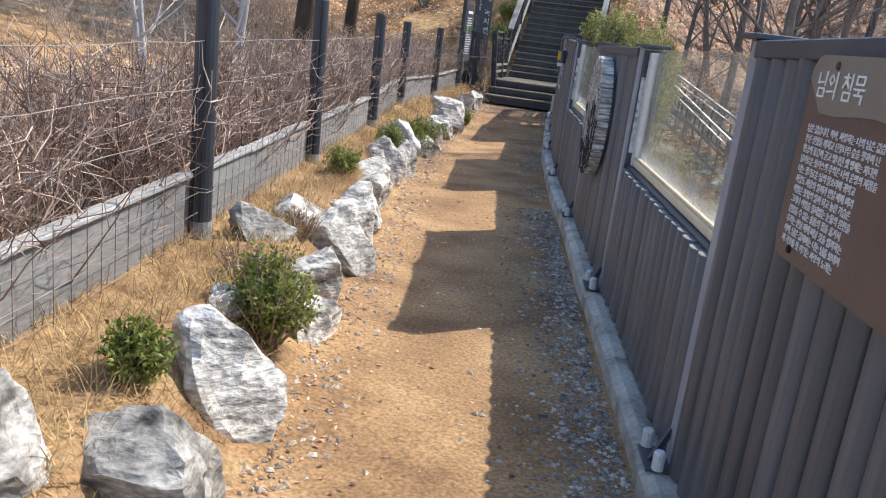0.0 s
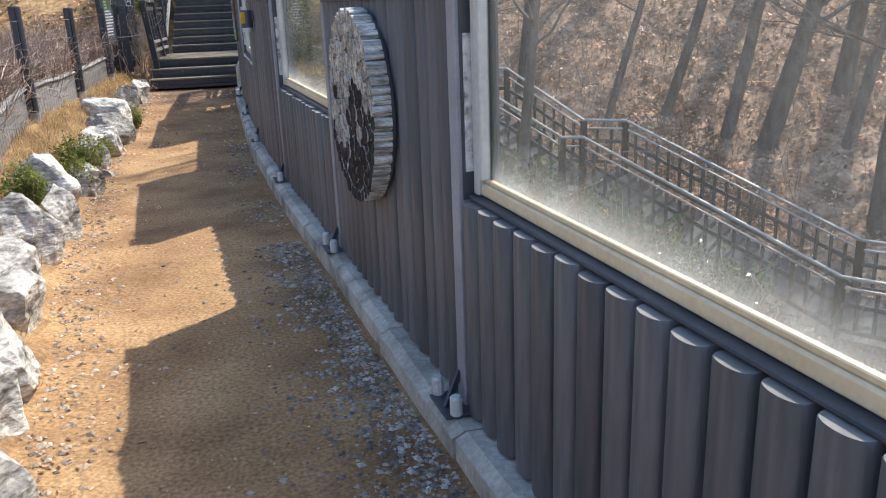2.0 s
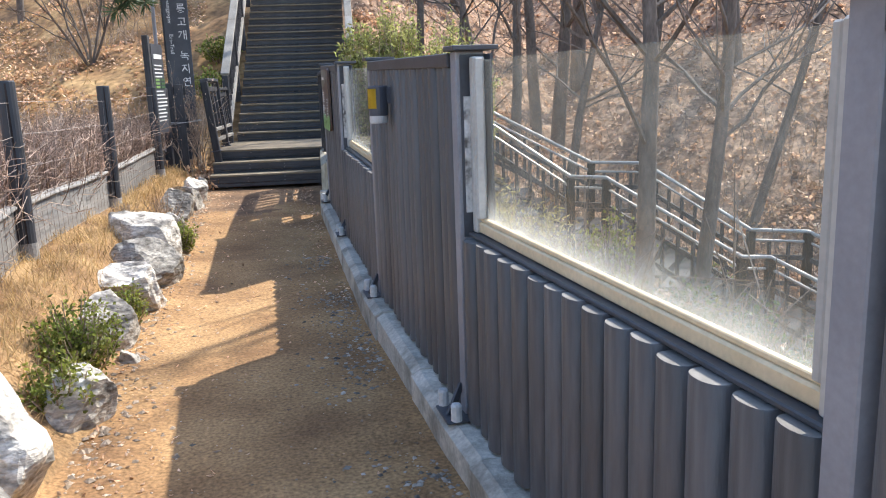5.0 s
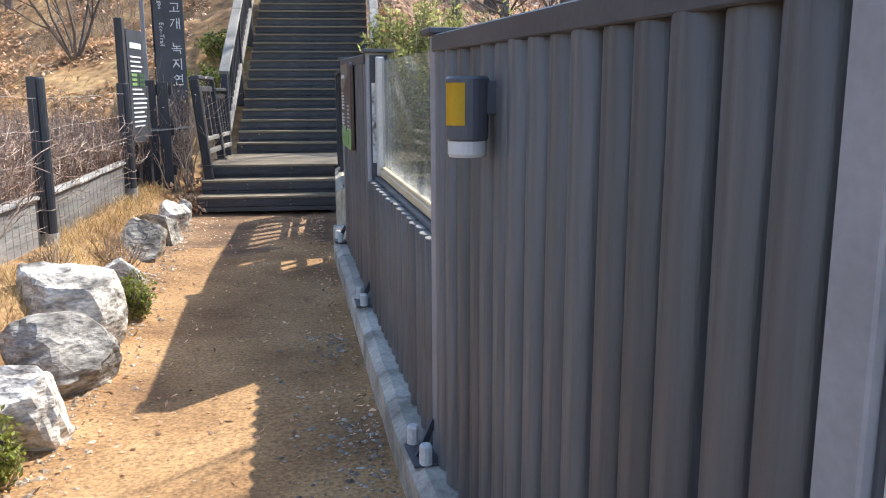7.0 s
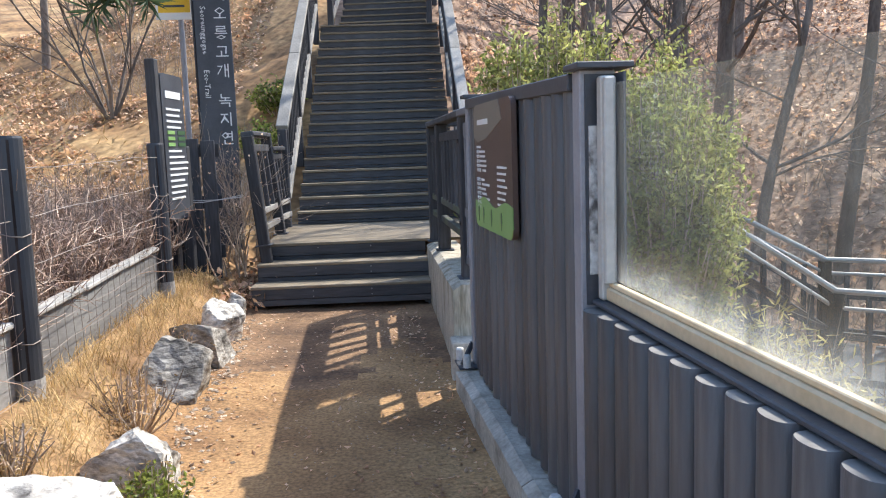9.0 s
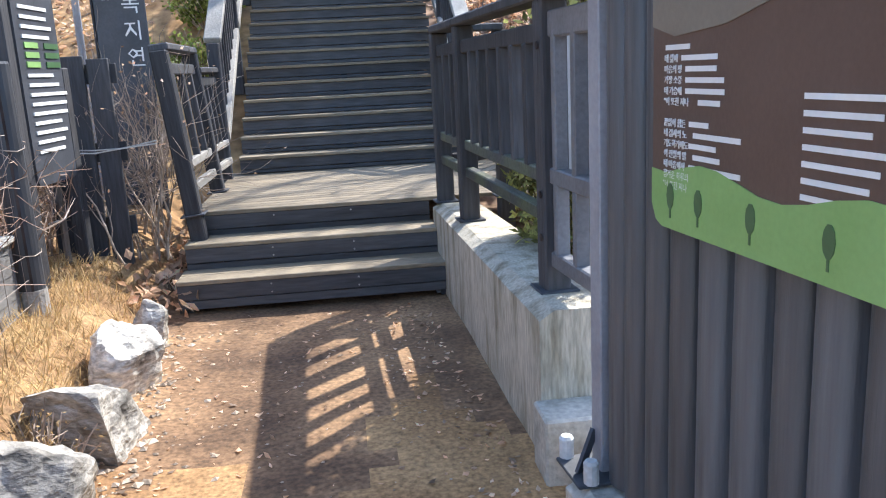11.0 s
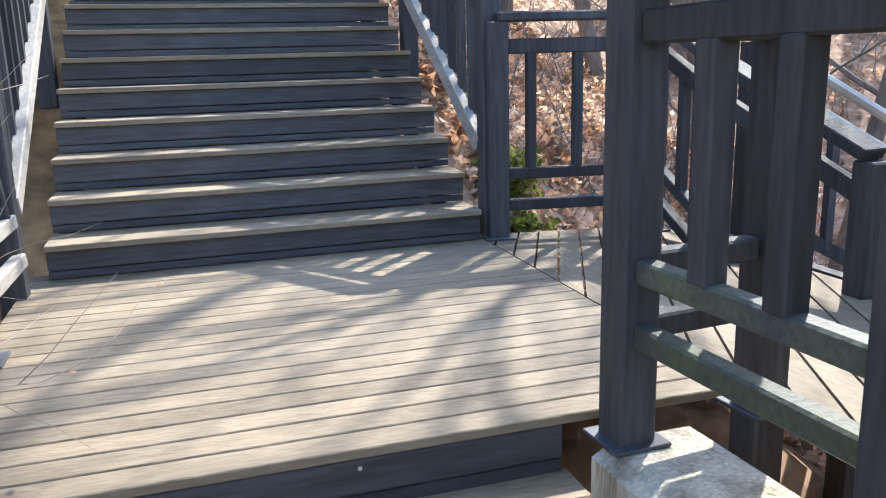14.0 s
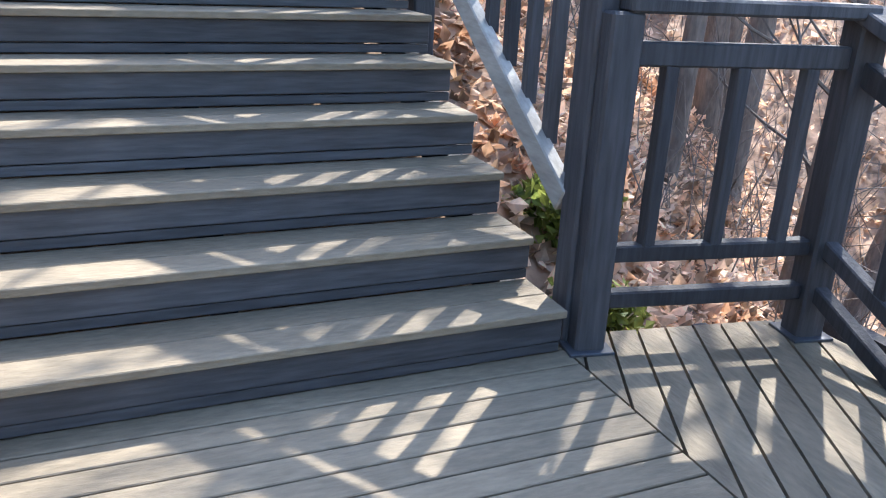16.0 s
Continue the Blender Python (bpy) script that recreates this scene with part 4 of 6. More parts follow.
# pale translucent sheet added behind the upper part of the slats
part("frosted_pane", beam((-1.17, 16.22, 1.34), (-1.13, 15.72, 1.34), 0.008, 0.50, 0), M_PALESHEET, t, "thin pale translucent sheet behind the slats")
for z in (0.86, 1.02, 1.55):
    part("bolt", tube([(-1.268, 16.235, z), (-1.262, 16.235, z)], [0.014, 0.014], 10), M_DARKCUT, t, "dark bolt head")

TOPS_D = (1.06, 0.925, 0.32, 0.165)
t = thing("landing_railing", "charcoal timber railing along the back of the deck", "railing", "railings")
rail_bay(t, (-0.83, 20.64), (-0.05, 20.50), DECK, DECK, TOPS_D, 3, drop=0.15)

t = thing("side_railing", "dark timber railing leaning out along the deck", "railing", "railings")
t.matrix_basis = Matrix.Translation((-2.93, 0, DECK)) @ pose(0, 0, 0, 0, -5.5, 0) @ Matrix.Translation((2.95, 0, -DECK))
rail_bay(t, (-2.95, 18.56), (-2.95, 19.60), DECK, DECK, (1.04, 0.91, 0.31, 0.155), 3, drop=0.35, low_mat=M_TRIM)
rail_bay(t, (-2.95, 19.60), (-2.93, 20.42), DECK, DECK, (0.90, 0.82, 0.31, 0.155), 4, post_p=False, post_q=False, low_mat=M_TRIM)


def stair_rail(name, x0, y0, z0, n_bays, bay, slope, rz=0.0, side=1):
    """A handrail that climbs with a flight: newels, sloping rails, pale lower rail, balusters."""
    t = thing(name, "charcoal timber stair handrail with a sun-bleached lower rail", "railing", "stair handrails", (x0, y0, z0), rz)
    for k in range(n_bays + 1):
        y, z = k * bay, k * bay * slope
        part("newel", B(-0.05, 0.05, y - 0.05, y + 0.05, z - 0.35, z + 1.10, bev=0.008), M_TIMBER, t)
    for k in range(n_bays):
        ya, yb = k * bay, (k + 1) * bay
        za, zb = ya * slope, yb * slope
        part("handrail", beam((0, ya, za + 1.12), (0, yb, zb + 1.12), 0.14, 0.05, 0.008), M_TRIM, t, "sun-bleached handrail")
        part("mid_rail", beam((0, ya + 0.05, za + 0.95 + 0.05 * slope), (0, yb - 0.05, zb + 0.95 - 0.05 * slope), 0.05, 0.07, 0.005), M_TIMBER, t)
        part("lower_rail", beam((side * 0.03, ya + 0.05, za + 0.30 + 0.05 * slope), (side * 0.03, yb - 0.05, zb + 0.30 - 0.05 * slope), 0.05, 0.09, 0.005), M_TRIM, t, "sun-bleached lower rail")
        m = max(3, round(bay / 0.16))
        for j in range(m):
            y = ya + (j + 0.5) / m * bay
            z = y * slope
            part("baluster", beam((0, y, z + 0.32), (0, y, z + 0.93), 0.04, 0.04, 0), M_TIMBER, t)
    return t


SL = RISE / RUN
stair_rail("stair_handrail", SX0 - 0.09, NOSE1 - 0.22, DECK + 0.02, 3, 1.55, SL, 0, 1)
stair_rail("stair_handrail", SX1 + 0.09, NOSE1 + 0.10, DECK + 0.12, 3, 1.45, SL, 0, -1)
stair_rail("stair_handrail", -2.80, U0 - 0.15, LZ + 0.02, 4, 1.75, SL, -6.0, 1)
stair_rail("stair_handrail", -1.0, U0 - 0.15, LZ + 0.02, 4, 1.75, SL, -6.0, -1)

# ---- side of the path: posts, retaining boards, wire, rocks ----
def round_post(x, y, z, top, lean):
    t = thing("fence_post", "dark painted round timber fence post", "post", "left fence posts", (x, y, z))
    n = 16
    r = 0.064
    bm = tube([(0, 0, -0.3), (0, 0, top - z - 0.012), (0, 0, top - z)], [r, r * 0.97, r * 0.9], n)
    p = part("shaft", bm, M_LPOST, t)
    p.matrix_basis = pose(0, 0, 0, lean[0], lean[1], 0)
    s = part("split", B(-0.006, 0.006, -r * 1.01, -r * 0.9, -0.05, top - z - 0.02), M_DARKCUT, t, "dark drying crack")
    s.matrix_basis = pose(0, 0, 0, lean[0], lean[1], 24)
    part("foot_collar", tube([(0, 0, -0.05), (0, 0, 0.10)], [r * 1.10, r * 1.06], n), M_LOGTOP, t, "bleached foot collar")
    for k in range(2):
        zz = 0.28 + 0.5 * k
        part("wire_tie", tube([(0.07 * math.cos(a), 0.07 * math.sin(a), zz + 0.01 * math.sin(2 * a)) for a in np.linspace(0, 2 * math.pi, 10)], 0.003, 4, caps=False), M_WIRE, t)


FULL_POSTS = [(-1.86, 1.35, 0.32)] + POSTS
for k, (x, y, z) in enumerate(FULL_POSTS):
    round_post(x, y, z, (1.82, 1.80, 1.74, 1.70, 1.66, 1.63, 1.62)[k], (random.uniform(-0.6, 0.6), random.uniform(-0.8, 0.3)))

for (x0, y0, z0), (x1, y1, z1) in zip(FULL_POSTS, FULL_POSTS[1:]):
    t = thing("retaining_board", "grey retaining board with a bleached cap board", "edging", "retaining boards")
    o = -0.05
    part("board", beam((x0 + o, y0 + 0.07, z0 + 0.15), (x1 + o, y1 - 0.07, z1 + 0.15), 0.03, 0.40, 0.004), M_BOARD, t)
    for k in range(3):
        fa, fb = k / 3, (k + 1) / 3
        part("cap_board", beam((lerp(x0, x1, fa) + o, lerp(y0 + 0.07, y1 - 0.07, fa) + 0.004, lerp(z0, z1, fa) + 0.366 + random.uniform(-0.008, 0.008)), (lerp(x0, x1, fb) + o, lerp(y0 + 0.07, y1 - 0.07, fb) - 0.004, lerp(z0, z1, fb) + 0.366 + random.uniform(-0.008, 0.008)), 0.085, 0.034, 0.010), M_LOGTOP, t, "bleached cap board")
    w = thing("wire_mesh", "thin rusty wire mesh strung between posts", "fence", "wire mesh")
    rows_v, rows_f = [], []

    def wire(p, q, r=0.0016):
        a = (Vector(q) - Vector(p)).normalized()
        s = a.cross(Vector((0.31, 0.2, 0.93))).normalized()
        u = s.cross(a)
        b = len(rows_v)
        for c in (p, q):
            for g in (0, 2.1, 4.2):
                rows_v.append(tuple(Vector(c) + s * (r * math.cos(g)) + u * (r * math.sin(g))))
        for g in range(3):
            rows_f.append((b + g, b + (g + 1) % 3, b + 3 + (g + 1) % 3, b + 3 + g))

    def at(f, h):
        return (lerp(x0, x1, f) + 0.012 + 0.01 * noise.noise((f * 5, h * 3, x0)), lerp(y0, y1, f), lerp(z0, z1, f) + h + 0.015 * noise.noise((f * 6, h * 5, y0)))
    for h in (0.04, 0.16, 0.28, 0.42, 0.62, 0.85, 1.08):
        for k in range(10):
            wire(at(k / 10, h), at((k + 1) / 10, h), 0.0022 if h > 0.3 else 0.0018)
    for k in range(1, 22):
        f = k / 22
        for ha, hb in ((0.0, 0.28), (0.28, 0.42)) if k % 3 else ((0.0, 0.28), (0.28, 0.62), (0.62, 1.08)):
            wire(at(f, ha), at(f, hb))
    raw("netting", rows_v, rows_f, M_WIRE, parent=w)


ROCKS = [(-1.66, 1.70, 0.52, 0.42, 0.42), (-1.30, 2.06, 0.62, 0.38, 0.42), (-1.35, 2.72, 0.50, 0.40, 0.56), (-1.40, 3.74, 0.28, 0.34, 0.26), (-1.58, 4.26, 0.40, 0.48, 0.40), (-1.70, 4.98, 0.50, 0.54, 0.46),
         (-1.98, 4.30, 0.44, 0.34, 0.24), (-2.04, 5.02, 0.62, 0.46, 0.27), (-1.90, 6.05, 0.54, 0.52, 0.46), (-2.02, 6.66, 0.44, 0.44, 0.40), (-2.30, 7.92, 0.44, 0.42, 0.56), (-2.24, 8.56, 0.30, 0.38, 0.46),
         (-2.50, 9.15, 0.56, 0.50, 0.60), (-2.56, 11.2, 0.36, 0.44, 0.40), (-2.62, 12.1, 0.42, 0.42, 0.40), (-2.72, 12.76, 0.58, 0.46, 0.46), (-2.88, 13.42, 0.60, 0.52, 0.58), (-2.78, 14.36, 0.44, 0.42, 0.40),
         (-3.02, 15.72, 0.38, 0.40, 0.42), (-3.02, 16.40, 0.46, 0.36, 0.36), (-3.04, 17.0, 0.30, 0.32, 0.38), (-3.06, 17.56, 0.22, 0.26, 0.30), (-2.36, 10.0, 0.30, 0.34, 0.34), (-2.12, 7.3, 0.22, 0.26, 0.16), (-2.36, 10.9, 0.16, 0.16, 0.10), (-1.62, 3.2, 0.18, 0.2, 0.14), (-1.80, 5.52, 0.42, 0.40, 0.36), (-2.12, 7.18, 0.40, 0.46, 0.42)]


def rock(k, x, y, w, d, h):
    rnd = random.Random(100 + k)
    bm = bmesh.new()
    bmesh.ops.create_icosphere(bm, subdivisions=4, radius=1.0)
    planes = [(Vector((rnd.gauss(0, 1), rnd.gauss(0, 1), rnd.gauss(0.15, 0.8))).normalized(), rnd.uniform(0.42, 0.80)) for _ in range(13)]
    off = Vector((rnd.uniform(0, 50), rnd.uniform(0, 50), rnd.uniform(0, 50)))
    for v in bm.verts:
        c = v.co.copy()
        for nrm, dd in planes:
            over = c.dot(nrm) - dd
            if over > 0:
                c -= nrm * over * 0.985
        nz = 0.05 * noise.noise(c * 1.6 + off) + 0.045 * noise.noise(c * 4.5 + off) + 0.04 * noise.noise(Vector((c.x * 4, c.y * 4, c.z * 14)) + off) + 0.016 * noise.noise(c * 15 + off)
        c += v.co.normalized() * nz
        v.co = c
    lo, hi = min(v.co.z for v in bm.verts), max(v.co.z for v in bm.verts)
    sx, sy = max(abs(v.co.x) for v in bm.verts), max(abs(v.co.y) for v in bm.verts)
    z0 = min(ground_z(x, y), ground_z(x + w * 0.4, y)) - 0.20
    for v in bm.verts:
        v.co = Vector((v.co.x / sx * w * 0.56, v.co.y / sy * d * 0.62, (v.co.z - lo) / (hi - lo) * (h * 0.88 + 0.19)))
    return solid("boulder", bm, M_ROCK, "pale grey streaked boulder edging the dry grass bed", "rock", "edging boulders", m=pose(x, y, z0, 0, 0, rnd.uniform(-30, 30)))


for k, r in enumerate(ROCKS):
    rock(k, *r)


for k, (x, y, w, d, h) in enumerate([(2.6, 10.4, 0.9, 0.7, 0.6), (3.4, 11.3, 0.7, 0.8, 0.5), (2.2, 11.9, 0.8, 0.6, 0.55), (3.9, 12.6, 1.0, 0.8, 0.6), (3.0, 8.9, 0.8, 0.7, 0.5), (4.3, 10.0, 0.9, 0.7, 0.55), (2.4, 13.4, 0.6, 0.5, 0.4), (1.9, 8.0, 0.6, 0.5, 0.4), (4.9, 11.6, 0.8, 0.9, 0.5)]):
    rock(50 + k, x, y, w, d, h)


# ---- signs at the foot of the stairs ----
def info_board():
    t = thing("information_board", "dark information board with white text on posts", "sign", "", (-3.60, 17.84, 0.0), 86.0)
    bd = part("board", rounded_plate(0.0, 0.52, 0.98, 2.20, -0.03, 0.0, 0.05), M_DARK, t)
    for x in (-0.07, 0.57):
        part("post", B(x - 0.045, x + 0.045, -0.03, 0.05, 0.25, 2.30 if x < 0 else 1.6, bev=0.006), M_TIMBER, t)
    part("title_bar", B(0.08, 0.44, -0.036, -0.029, 2.00, 2.06), M_WHITE, bd)
    rnd = random.Random(4)
    for k in range(16):
        z = 1.90 - 0.05 * k
        if 4 <= k <= 6:
            part("picture_patch", B(0.08, 0.24, -0.036, -0.029, z, z + 0.03), M_SIGNGREEN, bd)
            part("picture_patch", B(0.32, 0.50, -0.036, -0.029, z, z + 0.03), M_SIGNDKGREEN, bd)
            continue
        part("text_bar", B(0.07, 0.07 + rnd.uniform(0.3, 0.48), -0.036, -0.029, z, z + 0.018), M_WHITE, bd)
    return t


info_board()


def tall_sign():
    t = thing("tall_sign", "tall dark sign board with white vertical lettering", "sign", "", (-3.72, 20.62, 0.0), 3.0)
    bd = part("board", B(-0.205, 0.205, -0.025, 0.025, 0.35, 3.56, bev=0.01), M_DARK, t)
    part("board_edge", B(-0.22, -0.206, -0.03, 0.03, 0.35, 3.56), M_TIMBER, t)
    up = pose(0, 0, 0, 90, 0, 0)
    for k, ch in enumerate("시오릉고개녹지연"):
        gap = 0.12 if k >= 5 else 0.0
        lettering(ch, 0.17, M_WHITE, bd, Matrix.Translation((0.015, -0.0275, 3.27 - 0.215 * k - gap)) @ up, "letter")
    for word, z in (("Seoreunggogae", 3.20), ("Eco-Trail", 2.49)):
        lettering(word, 0.088, M_WHITE, bd, Matrix.Translation((-0.125, -0.0275, z)) @ up @ pose(0, 0, 0, 0, 0, -90), "letter_line")
    part("emblem", tube([(0.08, -0.025, 3.46), (0.08, -0.0285, 3.46)], [0.03, 0.03], 14), M_WHITE, t)
    y = thing("warning_plate", "yellow and white plate on a grey pole", "sign", "", (-4.17, 20.75, 0.0), 3.0)
    pl = part("plate", B(-0.21, 0.21, -0.012, 0.0, 3.08, 3.58, bev=0.004), M_WHITE, y)
    part("yellow_field", B(-0.18, 0.18, -0.0155, -0.0115, 3.16, 3.55), M_YELLOW, pl, "yellow field")
    for k in range(3):
        part("text_bar", B(-0.12, 0.12, -0.0185, -0.0148, 3.22 + 0.09 * k, 3.245 + 0.09 * k), M_DARK, pl)
    part("pole", tube([(0.06, 0.03, 0.2), (0.06, 0.03, 3.6)], 0.032, 12), M_POST, y)


tall_sign()


def plank_screen():
    t = thing("plank_screen", "three dark vertical planks with cross battens", "fence", "", (-3.48, 18.66, 0.0), 2.0)
    for x0, x1, zt in ((-0.32, -0.21, 1.62), (-0.15, -0.02, 1.67), (0.0, 0.125, 1.65)):
        part("plank", B(x0, x1, -0.018, 0.018, 0.36, zt, bev=0.004), M_TIMBER, t)
    for z in (0.55, 1.02, 1.50):
        part("batten", B(-0.33, 0.16, 0.02, 0.05, z, z + 0.12, bev=0.004), M_TIMBER, t)
    for dz in (0.0, 0.018):
        part("tie", tube([(-0.16, -0.03, 1.09 + dz), (-0.02, -0.025, 1.08 + dz), (0.14, -0.03, 1.10), (0.36, -0.05, 1.12 + dz)], 0.005, 6), M_ROPE, t, "white rope tie")
    s = thing("stake", "thin weathered wooden stake", "stake", "", (-3.66, 18.36, 0.0))
    part("shaft", tube([(0, 0, 0.3), (0.01, 0, 1.1), (0.0, 0.01, 1.92)], [0.022, 0.02, 0.018], 8), M_BARK, s)
    part("tie", tube([(-0.22, 0.02, 0.74), (-0.1, -0.03, 0.70), (0.03, -0.03, 0.73), (0.04, 0.03, 0.78)], 0.007, 6), M_ROPE, s, "white rope tie")


plank_screen()


# ---- stairs down into the gully, seen through the glass ----
def gully_stairs():
    t = thing("gully_stairs", "dark timber stairs with pale handrails going down a gully", "stairs")
    # inner edge, outer edge and height at every change of slope
    run = [((0.25, 19.15), (0.45, 20.40), 0.60), ((2.35, 18.20), (3.26, 20.10), -0.93), ((2.80, 17.85), (4.05, 19.60), -0.93), ((4.19, 16.31), (5.25, 18.10), -1.90),
           ((4.54, 16.20), (5.98, 17.70), -1.90), ((7.30, 12.60), (8.75, 14.10), -3.60), ((7.80, 12.00), (9.25, 13.50), -3.60), ((9.60, 9.80), (11.0, 11.3), -4.45)]
    for (na, fa, za), (nb, fb, zb) in zip(run, run[1:]):
        n = max(1, round((Vector(nb) - Vector(na)).length / 0.28))
        for k in range(n):
            f0, f1 = k / n, (k + 1) / n
            p, q = Vector(na).lerp(Vector(nb), (f0 + f1) / 2), Vector(fa).lerp(Vector(fb), (f0 + f1) / 2)
            z = lerp(za, zb, f1)
            wide = (Vector(nb) - Vector(na)).length / n
            part("tread", beam((*p, z), (*q, z), wide + 0.01, 0.04, 0), M_RISER, t)
            if abs(za - zb) > 0.03:
                d = (Vector(nb) - Vector(na)).normalized() * (wide * 0.5)
                part("riser", beam((p.x - d.x, p.y - d.y, z + 0.07), (q.x - d.x, q.y - d.y, z + 0.07), 0.024, 0.11, 0), M_RISER, t)
        for ea, eb in ((na, nb), (fa, fb)):
            a, b = Vector((*ea, za)), Vector((*eb, zb))
            for h, r in ((1.00, 0.030), (0.84, 0.020)):
                part("handrail" if h > 0.9 else "second_rail", tube([a + Vector((0, 0, h)), b + Vector((0, 0, h))], r, 8), M_STEEL, t, "pale round handrail" if h > 0.9 else "")
            for h in (0.58, 0.16):
                part("low_rail", beam(a + Vector((0, 0, h)), b + Vector((0, 0, h)), 0.045, 0.07, 0), M_TIMBER, t)
            for c in (a, b):
                part("rail_post", beam(c + Vector((0, 0, -1.0)), c + Vector((0, 0, 0.98)), 0.11, 0.11, 0), M_TIMBER, t)
            m = max(2, round((b - a).length / 0.26))
            for k in range(1, m):
                c = a.lerp(b, k / m)
                part("rail_baluster", beam(c + Vector((0, 0, 0.16)), c + Vector((0, 0, 0.82)), 0.045, 0.045, 0), M_TIMBER, t)


gully_stairs()
t = thing("gully_handrail", "charcoal timber handrail falling away from the deck", "railing", "railings")
pa, pb, pc = Vector((-0.05, 20.50, DECK)), Vector((-0.10, 19.93, DECK - 0.22)), Vector((0.02, 19.2, DECK - 0.55))
for p, q in ((pa, pb), (pb, pc)):
    for h, w, hh in ((1.06, 0.12, 0.045), (0.90, 0.05, 0.07), (0.34, 0.05, 0.055), (0.18, 0.05, 0.055)):
        part("rail", beam(p + Vector((0, 0, h)), q + Vector((0, 0, h)), w, hh, 0.005), M_TIMBER, t)
    part("baluster", beam(p.lerp(q, 0.5) + Vector((0, 0, 0.36)), p.lerp(q, 0.5) + Vector((0, 0, 0.88)), 0.045, 0.045, 0.004), M_TIMBER, t)
for p in (pb, pc):
    part("post", beam(p + Vector((0, 0, -0.6)), p + Vector((0, 0, 1.04)), 0.10, 0.10, 0.008), M_TIMBER, t)


# ---- plants: builders that gather many small pieces ----
class Heap:
    """Collects vertices and faces of many small pieces for one mesh."""

    def __init__(self):
        self.v, self.f = [], []

    def stem(self, pts, r0, r1, n=3):
        k = len(pts)
        base = len(self.v)
        for i, p in enumerate(pts):
            a = pts[min(i + 1, k - 1)] - pts[max(i - 1, 0)]
            if a.length < 1e-6:
                a = Vector((0, 0, 1))
            a.normalize()
            ref = Vector((0.12, 0.03, 0.99)) if abs(a.z) < 0.9 else Vector((0.99, 0.1, 0))
            s = a.cross(ref).normalized()
            u = s.cross(a)
            r = lerp(r0, r1, i / max(1, k - 1))
            for g in range(n):
                c = 2 * math.pi * g / n
                self.v.append(p + s * (r * math.cos(c)) + u * (r * math.sin(c)))
        for i in range(k - 1):
            for g in range(n):
                a, b = base + i * n + g, base + i * n + (g + 1) % n
                self.f.append((a, b, b + n, a + n))

    def leaf(self, p, d, side, ln, w):
        """A pointed leaf of two halves, slightly folded."""
        b = len(self.v)
        up = d.cross(side) * (w * 0.35)
        self.v += [p, p + d * (ln * 0.5) + side * w + up, p + d * ln, p + d * (ln * 0.5) - side * w + up]
        self.f += [(b, b + 1, b + 2), (b, b + 2, b + 3)]

    def blade(self, p, tip, w, side):
        b = len(self.v)
        mid = p.lerp(tip, 0.55) + Vector((0, 0, 0.25 * (tip - p).length * 0.5))
        self.v += [p - side * w, p + side * w, mid + side * w * 0.7, mid - side * w * 0.7, tip]
        self.f += [(b, b + 1, b + 2, b + 3), (b + 3, b + 2, b + 4)]

    def put(self, name, mat, label="", category="", group="", kind="", parent=None, smooth=False):
        return raw(name, self.v, self.f, mat, label, category, group, kind, smooth, parent)


def rvec(rnd, z=0.0):
    return Vector((rnd.gauss(0, 1), rnd.gauss(0, 1), rnd.gauss(z, 1))).normalized()


def grow(h, tips, rnd, p, d, ln, r, depth, spread=0.5, up=0.15, kids=(2, 4), sides=5, wob=0.12):
    """A limb and the limbs that spring from it."""
    pts = [p]
    n = 4
    dd = d.copy()
    for i in range(n):
        dd = (dd + Vector((rnd.gauss(0, wob), rnd.gauss(0, wob), rnd.gauss(0, wob) + up * 0.3))).normalized()
        pts.append(pts[-1] + dd * (ln / n))
    h.stem(pts, r, r * 0.55 if depth else r * 0.3, sides if depth > 1 else 3)
    if depth == 0:
        tips.append((pts[-1], dd))
        return
    for k in range(rnd.randint(*kids)):
        f = rnd.uniform(0.35, 1.0)
        i = min(n - 1, int(f * n))
        q = pts[i].lerp(pts[i + 1], f * n - i)
        nd = (dd + rvec(rnd, 0.25) * spread * 1.6).normalized()
        grow(h, tips, rnd, q, nd, ln * rnd.uniform(0.5, 0.75), r * rnd.uniform(0.42, 0.6), depth - 1, spread, up, kids, sides, wob)
    grow(h, tips, rnd, pts[-1], dd, ln * 0.65, r * 0.55, depth - 1, spread, up, kids, sides, wob)


